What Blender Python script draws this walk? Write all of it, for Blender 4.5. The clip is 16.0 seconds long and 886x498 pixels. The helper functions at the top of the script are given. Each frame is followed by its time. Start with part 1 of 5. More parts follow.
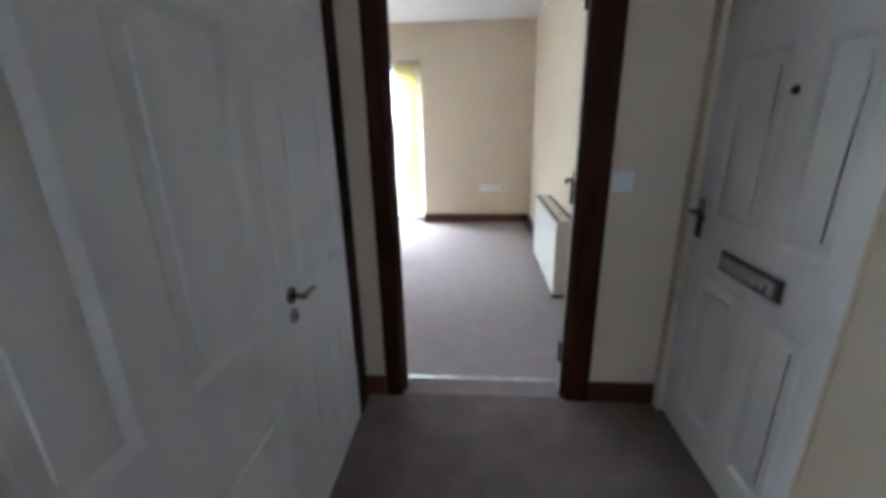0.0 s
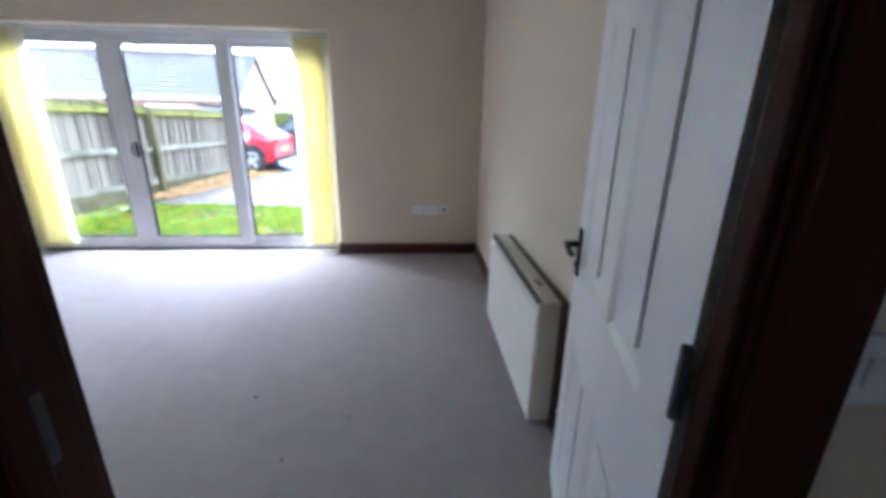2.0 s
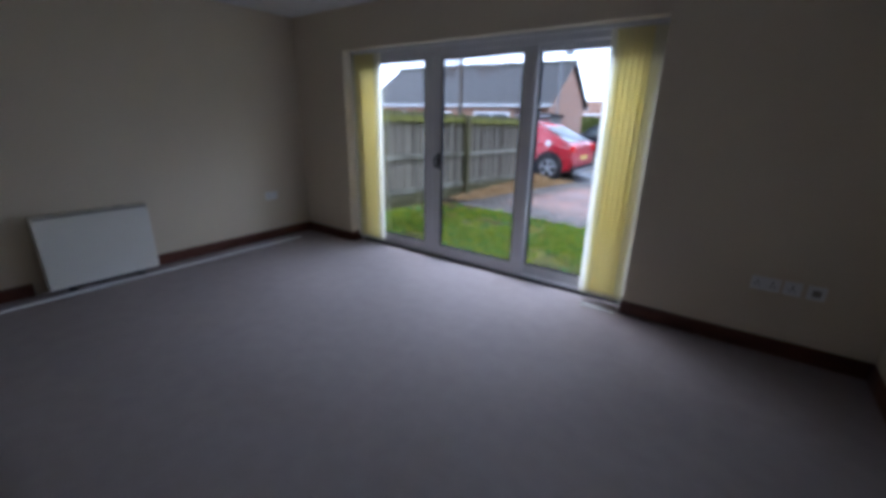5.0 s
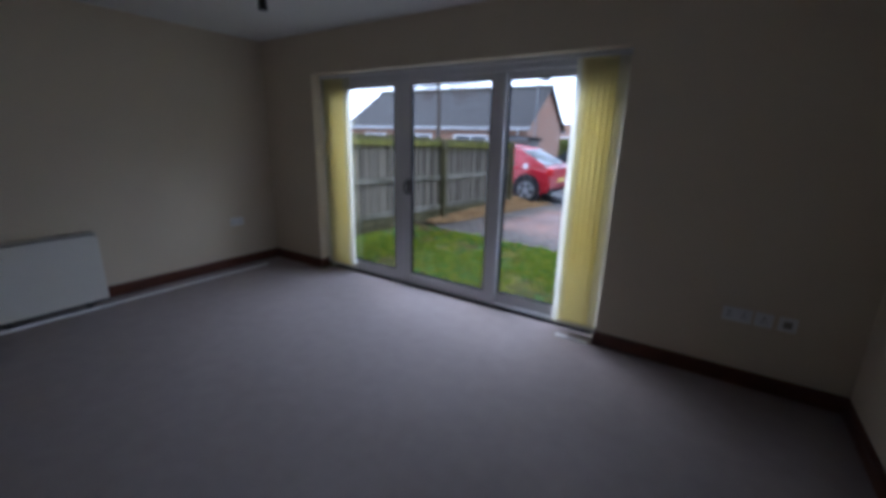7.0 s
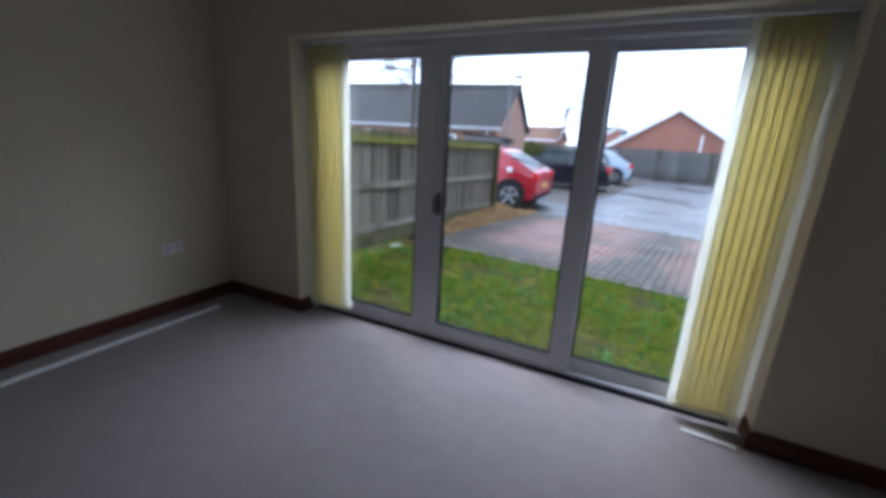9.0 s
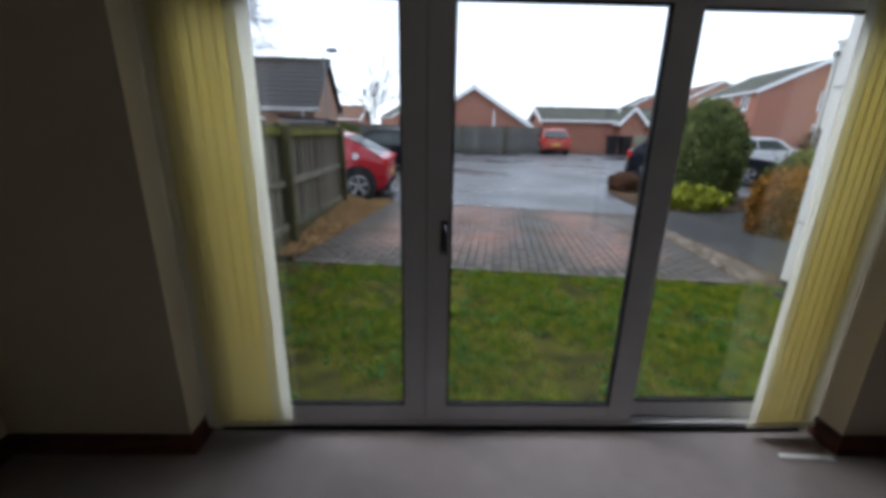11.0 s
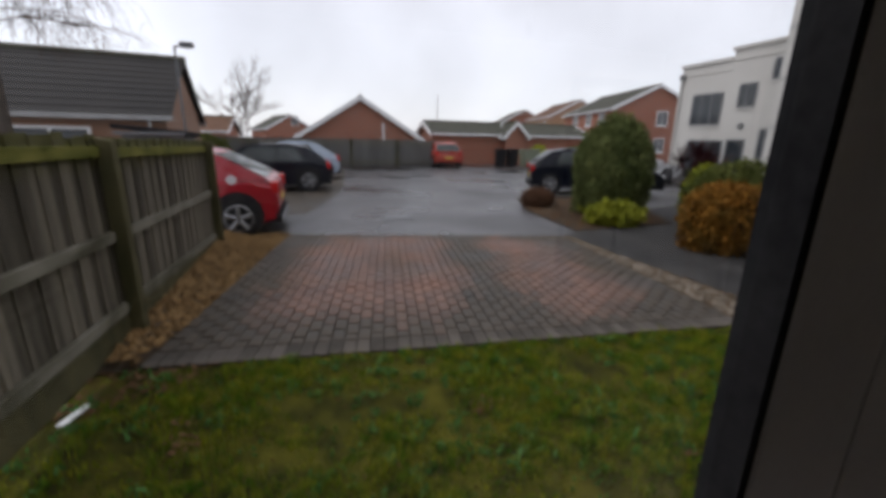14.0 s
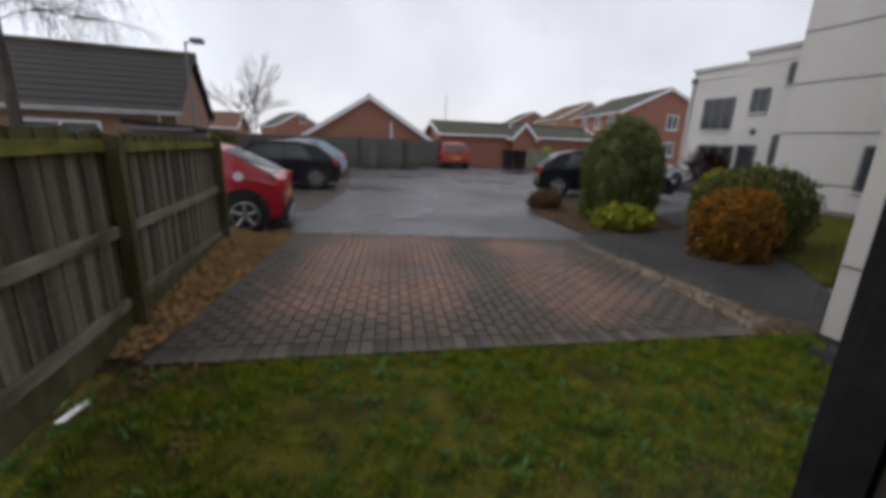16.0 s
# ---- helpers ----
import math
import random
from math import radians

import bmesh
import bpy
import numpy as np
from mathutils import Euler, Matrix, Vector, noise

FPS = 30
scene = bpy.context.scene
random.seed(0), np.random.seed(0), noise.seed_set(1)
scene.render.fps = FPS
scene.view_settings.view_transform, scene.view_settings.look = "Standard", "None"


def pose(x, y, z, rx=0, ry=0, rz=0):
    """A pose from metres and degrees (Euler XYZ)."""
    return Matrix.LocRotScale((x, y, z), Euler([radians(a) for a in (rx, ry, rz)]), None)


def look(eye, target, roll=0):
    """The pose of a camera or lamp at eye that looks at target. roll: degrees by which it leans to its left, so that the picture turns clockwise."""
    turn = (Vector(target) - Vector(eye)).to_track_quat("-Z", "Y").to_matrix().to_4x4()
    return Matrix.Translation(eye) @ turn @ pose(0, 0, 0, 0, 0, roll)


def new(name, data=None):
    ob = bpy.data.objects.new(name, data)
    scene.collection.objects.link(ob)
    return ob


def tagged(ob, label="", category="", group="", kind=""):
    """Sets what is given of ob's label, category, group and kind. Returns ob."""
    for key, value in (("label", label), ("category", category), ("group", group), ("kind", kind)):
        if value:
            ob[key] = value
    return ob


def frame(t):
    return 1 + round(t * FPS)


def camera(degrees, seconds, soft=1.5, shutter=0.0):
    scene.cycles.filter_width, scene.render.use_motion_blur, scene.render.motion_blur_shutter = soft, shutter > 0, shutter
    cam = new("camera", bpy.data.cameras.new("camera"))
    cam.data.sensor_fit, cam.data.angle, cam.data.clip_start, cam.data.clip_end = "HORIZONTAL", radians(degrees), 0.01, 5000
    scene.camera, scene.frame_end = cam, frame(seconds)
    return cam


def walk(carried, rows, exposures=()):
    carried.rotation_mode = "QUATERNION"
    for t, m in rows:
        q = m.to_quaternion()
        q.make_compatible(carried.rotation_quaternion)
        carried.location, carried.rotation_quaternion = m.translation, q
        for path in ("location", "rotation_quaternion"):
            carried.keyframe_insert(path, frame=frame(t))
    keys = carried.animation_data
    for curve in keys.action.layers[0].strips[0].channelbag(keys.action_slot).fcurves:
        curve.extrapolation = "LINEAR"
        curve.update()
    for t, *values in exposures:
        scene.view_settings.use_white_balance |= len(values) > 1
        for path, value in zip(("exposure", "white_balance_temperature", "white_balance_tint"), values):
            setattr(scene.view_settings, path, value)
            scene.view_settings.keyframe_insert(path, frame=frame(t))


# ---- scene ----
cam = camera(95.1, 16.0, soft=4.4, shutter=0.0)

# seconds, eye, point looked at, roll
PATH = [
    (0, (-0.705, -5.301, 1.323), (-0.86, -3.404, 0.709), -1.2),
    (0.5, (-0.688, -4.947, 1.328), (-0.512, -3.058, 0.696), 0.3),
    (1, (-0.658, -4.596, 1.313), (-0.541, -2.702, 0.683), 0.7),
    (1.5, (-0.621, -4.243, 1.276), (-0.533, -2.34, 0.667), 1.4),
    (2, (-0.611, -3.942, 1.315), (-0.479, -2.044, 0.701), 1.0),
    (2.5, (-0.617, -3.688, 1.317), (-0.739, -1.801, 0.664), 1.0),
    (3, (-0.619, -3.48, 1.332), (-0.876, -1.614, 0.659), 1.1),
    (3.5, (-0.71, -3.317, 1.363), (-1.041, -1.45, 0.728), 1.2),
    (4, (-0.822, -3.215, 1.377), (-1.607, -1.499, 0.713), 0.8),
    (6.5, (-0.837, -2.919, 1.44), (-2.045, -1.437, 0.853), 1.4),
    (7, (-0.815, -2.887, 1.444), (-1.878, -1.278, 0.915), 1.3),
    (7.5, (-0.919, -2.809, 1.441), (-2.005, -1.241, 0.839), 3.1),
    (8, (-1.23, -2.674, 1.403), (-2.2, -1.011, 0.861), 2.8),
    (8.5, (-1.587, -2.476, 1.401), (-2.511, -0.782, 0.874), 2.5),
    (10.8, (-3.264, -1.536, 1.461), (-3.301, 0.392, 0.93), 1.9),
    (11, (-3.272, -1.515, 1.448), (-3.228, 0.397, 0.862), 1.1),
    (11.5, (-3.435, -1.223, 1.434), (-3.3, 0.693, 0.874), 3.2),
    (12, (-3.568, -0.949, 1.427), (-3.124, 0.92, 0.873), 3.4),
    (12.5, (-3.647, -0.64, 1.382), (-3.095, 1.179, 0.76), 1.4),
    (13, (-3.644, -0.339, 1.413), (-3.206, 1.534, 0.867), 3.1),
    (13.5, (-3.666, -0.124, 1.427), (-3.188, 1.751, 0.92), 2.0),
    (14, (-3.673, 0.01, 1.461), (-3.091, 1.851, 0.942), 1.2),
    (14.5, (-3.658, 0.059, 1.463), (-3.12, 1.918, 0.957), 1.5),
    (15, (-3.662, 0.061, 1.453), (-3.145, 1.92, 0.928), 2.0),
    (15.5, (-3.658, 0.068, 1.447), (-3.112, 1.918, 0.919), 2.2),
    (16, (-3.666, 0.065, 1.46), (-3.109, 1.914, 0.941), 2.2),
]
EXPOSURES = [(0.0, 5.25, 5350, 10), (0.5, 4.65, 5300, 11), (1.0, 4.25, 5250, 12), (1.5, 4.05, 5150, 13), (2.0, 4.2, 5100, 12), (2.5, 3.75, 5100, 14), (3.0, 3.3, 5100, 15), (4.0, 2.65, 5050, 16), (6.5, 1.75, 5100, 17), (7.0, 1.75, 5100, 17), (7.5, 2.3, 5100, 17), (8.0, 2.3, 5150, 16), (8.5, 2.1, 5150, 15), (11.0, 0.95, 5850, 12), (11.5, 0.72, 5900, 14), (12.0, 0.06, 6100, 19), (13.0, -0.1, 6400, 18), (14.0, 0.12, 6650, 18), (16.0, 0.02, 6650, 18)]
walk(cam, [(t, look(eye, target, roll)) for t, eye, target, roll in PATH], EXPOSURES)

# ---- sky and sun: a bright overcast day ----
world = bpy.data.worlds.new("overcast_sky")
scene.world = world
world.use_nodes = True
wn, wl = world.node_tree.nodes, world.node_tree.links
sky = wn.new("ShaderNodeTexSky")
sky.sky_type, sky.sun_disc = "NISHITA", False
sky.sun_elevation, sky.sun_rotation = radians(50), radians(-64)
veil = wn.new("ShaderNodeMixRGB")
veil.inputs[0].default_value = 0.8
veil.inputs[2].default_value = (7.9, 8.1, 8.6, 1)
cloud = wn.new("ShaderNodeTexNoise")
cloud.inputs["Scale"].default_value, cloud.inputs["Detail"].default_value = 3.0, 5.0
puff = wn.new("ShaderNodeMapRange")
puff.inputs["From Min"].default_value, puff.inputs["From Max"].default_value = 0.3, 0.7
puff.inputs["To Min"].default_value, puff.inputs["To Max"].default_value = 0.84, 1.08
shade = wn.new("ShaderNodeMixRGB")
shade.blend_type = "MULTIPLY"
shade.inputs[0].default_value = 1.0
wl.new(sky.outputs[0], veil.inputs[1])
wl.new(cloud.outputs["Fac"], puff.inputs["Value"])
wl.new(veil.outputs[0], shade.inputs[1])
wl.new(puff.outputs[0], shade.inputs[2])
wl.new(shade.outputs[0], wn["Background"].inputs["Color"])
wn["Background"].inputs["Strength"].default_value = 0.13
sun = new("sun", bpy.data.lights.new("sun", "SUN"))
sun.data.energy, sun.data.angle, sun.data.color = 0.7, radians(25), (1.0, 0.97, 0.93)
sun.matrix_world = look((0, 0, 34), (25, -12, 0))

# added lamp, out of view above the window, to brighten the dark room
room_fill = new("room_fill_lamp", bpy.data.lights.new("room_fill_lamp", "AREA"))
room_fill.data.shape, room_fill.data.size, room_fill.data.size_y = "RECTANGLE", 3.0, 0.9
room_fill.data.energy, room_fill.data.color = 19, (0.93, 0.97, 1.0)
room_fill.matrix_world = look((-2.86, 1.5, 3.0), (-2.86, -2.6, 0.3))

# ---- materials ----
def surface(name, c1, c2, rough=0.7, scale=3.0, fine=60.0, bump=0.15, metal=0.0, rnd=0.0, spec=0.5, stretch=(1, 1, 1), wet=0.0):
    """Two-scale procedural surface: a broad drift of colour, fine grain, bump and uneven gloss."""
    m = bpy.data.materials.new(name)
    m.use_nodes = True
    n, l = m.node_tree.nodes, m.node_tree.links
    b = n["Principled BSDF"]
    co, mp = n.new("ShaderNodeTexCoord"), n.new("ShaderNodeMapping")
    mp.inputs["Scale"].default_value = stretch
    l.new(co.outputs["Object"], mp.inputs["Vector"])
    big, small = n.new("ShaderNodeTexNoise"), n.new("ShaderNodeTexNoise")
    big.inputs["Scale"].default_value, big.inputs["Detail"].default_value = scale, 4
    small.inputs["Scale"].default_value, small.inputs["Detail"].default_value = fine, 3
    l.new(mp.outputs[0], big.inputs["Vector"])
    l.new(mp.outputs[0], small.inputs["Vector"])
    ramp = n.new("ShaderNodeMapRange")
    ramp.inputs["From Min"].default_value, ramp.inputs["From Max"].default_value = 0.3, 0.7
    mix = n.new("ShaderNodeMixRGB")
    mix.inputs[1].default_value, mix.inputs[2].default_value = (*c1, 1), (*c2, 1)
    ad = n.new("ShaderNodeMath")
    ad.operation = "MULTIPLY_ADD"
    ad.inputs[1].default_value, ad.inputs[2].default_value = 0.5, -0.25
    ad2 = n.new("ShaderNodeMath")
    l.new(small.outputs["Fac"], ad.inputs[0])
    l.new(big.outputs["Fac"], ad2.inputs[0])
    l.new(ad.outputs[0], ad2.inputs[1])
    last = ad2
    if rnd:
        info, ra = n.new("ShaderNodeObjectInfo"), n.new("ShaderNodeMath")
        ra.operation = "MULTIPLY_ADD"
        ra.inputs[1].default_value, ra.inputs[2].default_value = rnd, -rnd / 2
        ad3 = n.new("ShaderNodeMath")
        isl, both = n.new("ShaderNodeNewGeometry"), n.new("ShaderNodeMath")
        both.operation = "WRAP"
        both.inputs[1].default_value, both.inputs[2].default_value = 0.0, 1.0
        tot = n.new("ShaderNodeMath")
        l.new(info.outputs["Random"], tot.inputs[0])
        l.new(isl.outputs["Random Per Island"], tot.inputs[1])
        l.new(tot.outputs[0], both.inputs[0])
        l.new(both.outputs[0], ra.inputs[0])
        l.new(ra.outputs[0], ad3.inputs[0])
        l.new(last.outputs[0], ad3.inputs[1])
        last = ad3
    l.new(last.outputs[0], ramp.inputs["Value"])
    l.new(ramp.outputs[0], mix.inputs[0])
    l.new(mix.outputs[0], b.inputs["Base Color"])
    ro = n.new("ShaderNodeMapRange")
    ro.inputs["From Min"].default_value, ro.inputs["From Max"].default_value = 0.35, 0.65
    ro.inputs["To Min"].default_value, ro.inputs["To Max"].default_value = max(0.03, rough - 0.08 - wet), min(1, rough + 0.08)
    l.new(big.outputs["Fac"], ro.inputs["Value"])
    l.new(ro.outputs[0], b.inputs["Roughness"])
    b.inputs["Metallic"].default_value = metal
    b.inputs["Specular IOR Level"].default_value = spec
    if bump:
        bp = n.new("ShaderNodeBump")
        bp.inputs["Strength"].default_value, bp.inputs["Distance"].default_value = bump, 0.01
        l.new(small.outputs["Fac"], bp.inputs["Height"])
        l.new(bp.outputs[0], b.inputs["Normal"])
    return m


def leafy(name, c1, c2, through_light=0.25, patch=2.5, weight=1.4):
    """Leaf or cloth: colour differs from island to island, some light comes through."""
    m = bpy.data.materials.new(name)
    m.use_nodes = True
    n, l = m.node_tree.nodes, m.node_tree.links
    b = n["Principled BSDF"]
    b.inputs["Roughness"].default_value, b.inputs["Specular IOR Level"].default_value = 0.8, 0.06
    geo, mix, nz = n.new("ShaderNodeNewGeometry"), n.new("ShaderNodeMixRGB"), n.new("ShaderNodeTexNoise")
    nz.inputs["Scale"].default_value, nz.inputs["Detail"].default_value = patch, 3
    co = n.new("ShaderNodeTexCoord")
    l.new(co.outputs["Object"], nz.inputs["Vector"])
    av = n.new("ShaderNodeMath")
    av.operation = "MULTIPLY_ADD"
    av.inputs[1].default_value = 0.55
    av2 = n.new("ShaderNodeMath")
    av2.operation = "MULTIPLY_ADD"
    av2.inputs[1].default_value, av2.inputs[2].default_value = weight, 0.25 - weight / 2
    l.new(nz.outputs["Fac"], av2.inputs[0])
    l.new(geo.outputs["Random Per Island"], av.inputs[0])
    l.new(av2.outputs[0], av.inputs[2])
    mix.inputs[1].default_value, mix.inputs[2].default_value = (*c1, 1), (*c2, 1)
    l.new(av.outputs[0], mix.inputs[0])
    l.new(mix.outputs[0], b.inputs["Base Color"])
    if through_light:
        tr, ms = n.new("ShaderNodeBsdfTranslucent"), n.new("ShaderNodeMixShader")
        ms.inputs[0].default_value = through_light
        l.new(mix.outputs[0], tr.inputs["Color"])
        l.new(b.outputs[0], ms.inputs[1])
        l.new(tr.outputs[0], ms.inputs[2])
        l.new(ms.outputs[0], n["Material Output"].inputs["Surface"])
    return m


def brickwork(name, c1, c2, mortar):
    m = surface(name, c1, c2, 0.85, 0.8, 20, 0.2)
    n, l = m.node_tree.nodes, m.node_tree.links
    br, co = n.new("ShaderNodeTexBrick"), n.new("ShaderNodeTexCoord")
    mp = n.new("ShaderNodeMapping")
    mp.inputs["Rotation"].default_value = (radians(90), 0, 0)
    l.new(co.outputs["Object"], mp.inputs["Vector"])
    l.new(mp.outputs[0], br.inputs["Vector"])
    br.inputs["Color1"].default_value, br.inputs["Color2"].default_value, br.inputs["Mortar"].default_value = (*c1, 1), (*c2, 1), (*mortar, 1)
    br.inputs["Scale"].default_value = 1.0
    br.inputs["Brick Width"].default_value, br.inputs["Row Height"].default_value, br.inputs["Mortar Size"].default_value = 0.225, 0.075, 0.008
    l.new(br.outputs["Color"], n["Principled BSDF"].inputs["Base Color"])
    m.node_tree.nodes["Principled BSDF"].inputs["Specular IOR Level"].default_value = 0.15
    return m


def glazing(name, tint=(1, 1, 1), rough=0.0):
    m = bpy.data.materials.new(name)
    m.use_nodes = True
    n, l = m.node_tree.nodes, m.node_tree.links
    n.remove(n["Principled BSDF"])
    g = n.new("ShaderNodeBsdfGlass")
    g.inputs["Color"].default_value, g.inputs["IOR"].default_value, g.inputs["Roughness"].default_value = (*tint, 1), 1.45, rough
    l.new(g.outputs[0], n["Material Output"].inputs["Surface"])
    return m


CREAM = surface("magnolia_wall_paint", (0.62, 0.535, 0.405), (0.67, 0.585, 0.450), 0.75, 0.9, 260, 0.06, spec=0.25)
CEIL = surface("white_ceiling_paint", (0.66, 0.65, 0.62), (0.72, 0.71, 0.69), 0.85, 1.2, 200, 0.08, spec=0.2)
CARPET = surface("taupe_carpet", (0.325, 0.277, 0.264), (0.360, 0.308, 0.294), 0.97, 9.0, 240, 1.0, spec=0.1)
HALLCARPET = surface("trodden_brown_carpet", (0.195, 0.150, 0.125), (0.265, 0.212, 0.182), 0.97, 7.0, 240, 1.0, spec=0.1)
DARKWOOD = surface("dark_stained_wood", (0.020, 0.006, 0.003), (0.060, 0.019, 0.008), 0.6, 5, 70, 0.12, spec=0.1, stretch=(6, 6, 0.6))
SKIRTWOOD = surface("stained_skirting_wood", (0.060, 0.017, 0.009), (0.12, 0.036, 0.018), 0.4, 5, 50, 0.1, stretch=(1, 1, 8))
DOORWHITE = surface("white_gloss_door_paint", (0.70, 0.70, 0.70), (0.77, 0.77, 0.77), 0.42, 2, 160, 0.05, stretch=(4, 4, 0.8))
UPVC = surface("white_upvc", (0.66, 0.66, 0.68), (0.72, 0.72, 0.74), 0.36, 3, 120, 0.02)
RUBBER = surface("black_rubber", (0.012, 0.012, 0.014), (0.03, 0.03, 0.032), 0.85, 6, 80, 0.1, spec=0.08)
STEEL = surface("worn_steel", (0.20, 0.195, 0.19), (0.34, 0.33, 0.32), 0.32, 8, 90, 0.06, metal=1.0)
IRON = surface("black_metal", (0.015, 0.015, 0.016), (0.04, 0.04, 0.04), 0.4, 8, 90, 0.06)
BRASS = surface("dull_metal_strip", (0.36, 0.35, 0.33), (0.52, 0.5, 0.47), 0.4, 12, 120, 0.1, metal=0.8)
HEATWHITE = surface("cream_enamel", (0.71, 0.69, 0.62), (0.76, 0.74, 0.68), 0.4, 2, 140, 0.03)
HEATSIDE = surface("aged_cream_plastic", (0.58, 0.53, 0.44), (0.66, 0.61, 0.52), 0.5, 4, 100, 0.06)
HEATGAP = surface("shaded_heater_gap", (0.055, 0.038, 0.026), (0.10, 0.072, 0.05), 0.6, 4, 80, 0.05)
GREYGRILLE = surface("grey_grille", (0.20, 0.18, 0.155), (0.30, 0.275, 0.24), 0.5, 9, 90, 0.05)
PLASTIC = surface("white_switch_plastic", (0.72, 0.72, 0.72), (0.78, 0.78, 0.78), 0.35, 5, 120, 0.02)
BLIND = leafy("yellow_blind_fabric", (0.93, 0.862, 0.54), (0.95, 0.893, 0.62), 0.55)
BLINDPALE = leafy("pale_blind_fabric", (0.91, 0.88, 0.76), (0.94, 0.92, 0.82), 0.55)
GLASS = glazing("clear_glass", (0.97, 0.99, 0.985))
ASPHALT = surface("damp_asphalt", (0.036, 0.035, 0.037), (0.086, 0.084, 0.086), 0.58, 0.24, 90, 0.35, wet=0.36, spec=0.48)
PATHTAR = surface("rough_dark_tarmac", (0.024, 0.023, 0.023), (0.062, 0.059, 0.056), 0.85, 1.4, 70, 0.7, spec=0.25)
SOIL = surface("dark_soil", (0.030, 0.022, 0.014), (0.075, 0.052, 0.032), 0.95, 2.5, 45, 0.8, spec=0.2)
TURF = surface("mossy_turf", (0.020, 0.022, 0.004), (0.088, 0.082, 0.011), 0.97, 5.5, 60, 0.9, spec=0.08)
BLADE = leafy("grass_blades", (0.026, 0.146, 0.007), (0.33, 0.315, 0.027), 0.35, 11.0, 2.4)
CLOVER = leafy("broad_weed_leaves", (0.030, 0.14, 0.030), (0.15, 0.30, 0.10), 0.3)
DEADLEAF = leafy("dead_leaves", (0.060, 0.028, 0.014), (0.20, 0.115, 0.06), 0.15)
STONES = leafy("brown_gravel", (0.040, 0.023, 0.009), (0.29, 0.178, 0.080), 0.0, 14.0, 1.4)
DULLSTONES = leafy("dull_grey_brown_gravel", (0.035, 0.024, 0.015), (0.19, 0.135, 0.09), 0.0, 9.0, 1.0)
PALESTONES = leafy("pale_stones", (0.09, 0.072, 0.052), (0.30, 0.255, 0.205), 0.0)
def paver_grade(k):
    """Paving brick from clean red (0) to dark with algae (1)."""
    light = [a + (b - a) * k for a, b in zip((0.235, 0.130, 0.094), (0.085, 0.066, 0.047))]
    deep = [a + (b - a) * k for a, b in zip((0.130, 0.080, 0.064), (0.046, 0.040, 0.032))]
    return surface("paving_brick", deep, light, 0.66, 1.6, 40, 0.25, rnd=0.2, spec=0.32, wet=0.1)


PAVERS = [paver_grade(k / 5) for k in range(6)]
PAVERDIRTY = PAVERS[-1]
JOINT = surface("mossy_joint_sand", (0.032, 0.029, 0.021), (0.062, 0.053, 0.040), 0.95, 3, 60, 0.5, spec=0.2)
FENCEWOOD = surface("weathered_fence_board", (0.036, 0.031, 0.023), (0.190, 0.166, 0.128), 0.9, 2.2, 30, 0.5, rnd=0.32, stretch=(7, 7, 0.6), spec=0.2)
GREYBOARD = surface("silvered_far_boards", (0.085, 0.083, 0.08), (0.17, 0.168, 0.16), 0.92, 1.2, 20, 0.3, rnd=0.25, spec=0.15)
BORDERBRICK = surface("grey_border_brick", (0.055, 0.048, 0.040), (0.13, 0.112, 0.096), 0.85, 1.5, 40, 0.4, rnd=0.4, spec=0.2)


def mossy_tops(m, moss, z0, z1):
    """Moss grown over the upper ends of upright boards, in uneven patches."""
    n, l = m.node_tree.nodes, m.node_tree.links
    co, sep, nz, up, mx = n.new("ShaderNodeTexCoord"), n.new("ShaderNodeSeparateXYZ"), n.new("ShaderNodeTexNoise"), n.new("ShaderNodeMapRange"), n.new("ShaderNodeMixRGB")
    nz.inputs["Scale"].default_value = 14
    sm = n.new("ShaderNodeMath")
    sm.operation = "MULTIPLY_ADD"
    sm.inputs[1].default_value = 0.25
    l.new(co.outputs["Object"], sep.inputs[0])
    l.new(co.outputs["Object"], nz.inputs["Vector"])
    l.new(nz.outputs["Fac"], sm.inputs[0])
    l.new(sep.outputs["Z"], sm.inputs[2])
    up.inputs["From Min"].default_value, up.inputs["From Max"].default_value, up.inputs["To Max"].default_value = z0 + 0.125, z1 + 0.125, 0.75
    l.new(sm.outputs[0], up.inputs["Value"])
    b = n["Principled BSDF"]
    l.new(b.inputs["Base Color"].links[0].from_socket, mx.inputs[1])
    mx.inputs[2].default_value = (*moss, 1)
    l.new(up.outputs[0], mx.inputs[0])
    l.new(mx.outputs[0], b.inputs["Base Color"])


mossy_tops(FENCEWOOD, (0.085, 0.082, 0.022), 0.80, 0.98)
TOPRAILWOOD = surface("moss_covered_top_rail", (0.060, 0.070, 0.010), (0.20, 0.185, 0.05), 0.95, 5.0, 40, 0.5, stretch=(3, 1, 3), spec=0.1)
RAILWOOD = surface("mossy_fence_rail", (0.060, 0.056, 0.034), (0.215, 0.200, 0.160), 0.9, 3.0, 30, 0.5, rnd=0.2, stretch=(3, 1, 3), spec=0.2)
POSTWOOD = surface("mossy_post_shaded_board", (0.030, 0.030, 0.011), (0.105, 0.092, 0.045), 0.92, 3.0, 30, 0.6, stretch=(3, 3, 0.8), spec=0.2)
RENDERWHITE = surface("off_white_render", (0.50, 0.485, 0.45), (0.60, 0.585, 0.55), 0.85, 0.5, 60, 0.3, stretch=(1, 1, 0.35), spec=0.2)
GREYBRICK = surface("dark_grey_brick", (0.055, 0.05, 0.05), (0.12, 0.11, 0.105), 0.8, 4, 50, 0.4, rnd=0.4, spec=0.2)
REDBRICK = brickwork("red_brick_wall", (0.27, 0.085, 0.05), (0.34, 0.125, 0.075), (0.33, 0.27, 0.23))
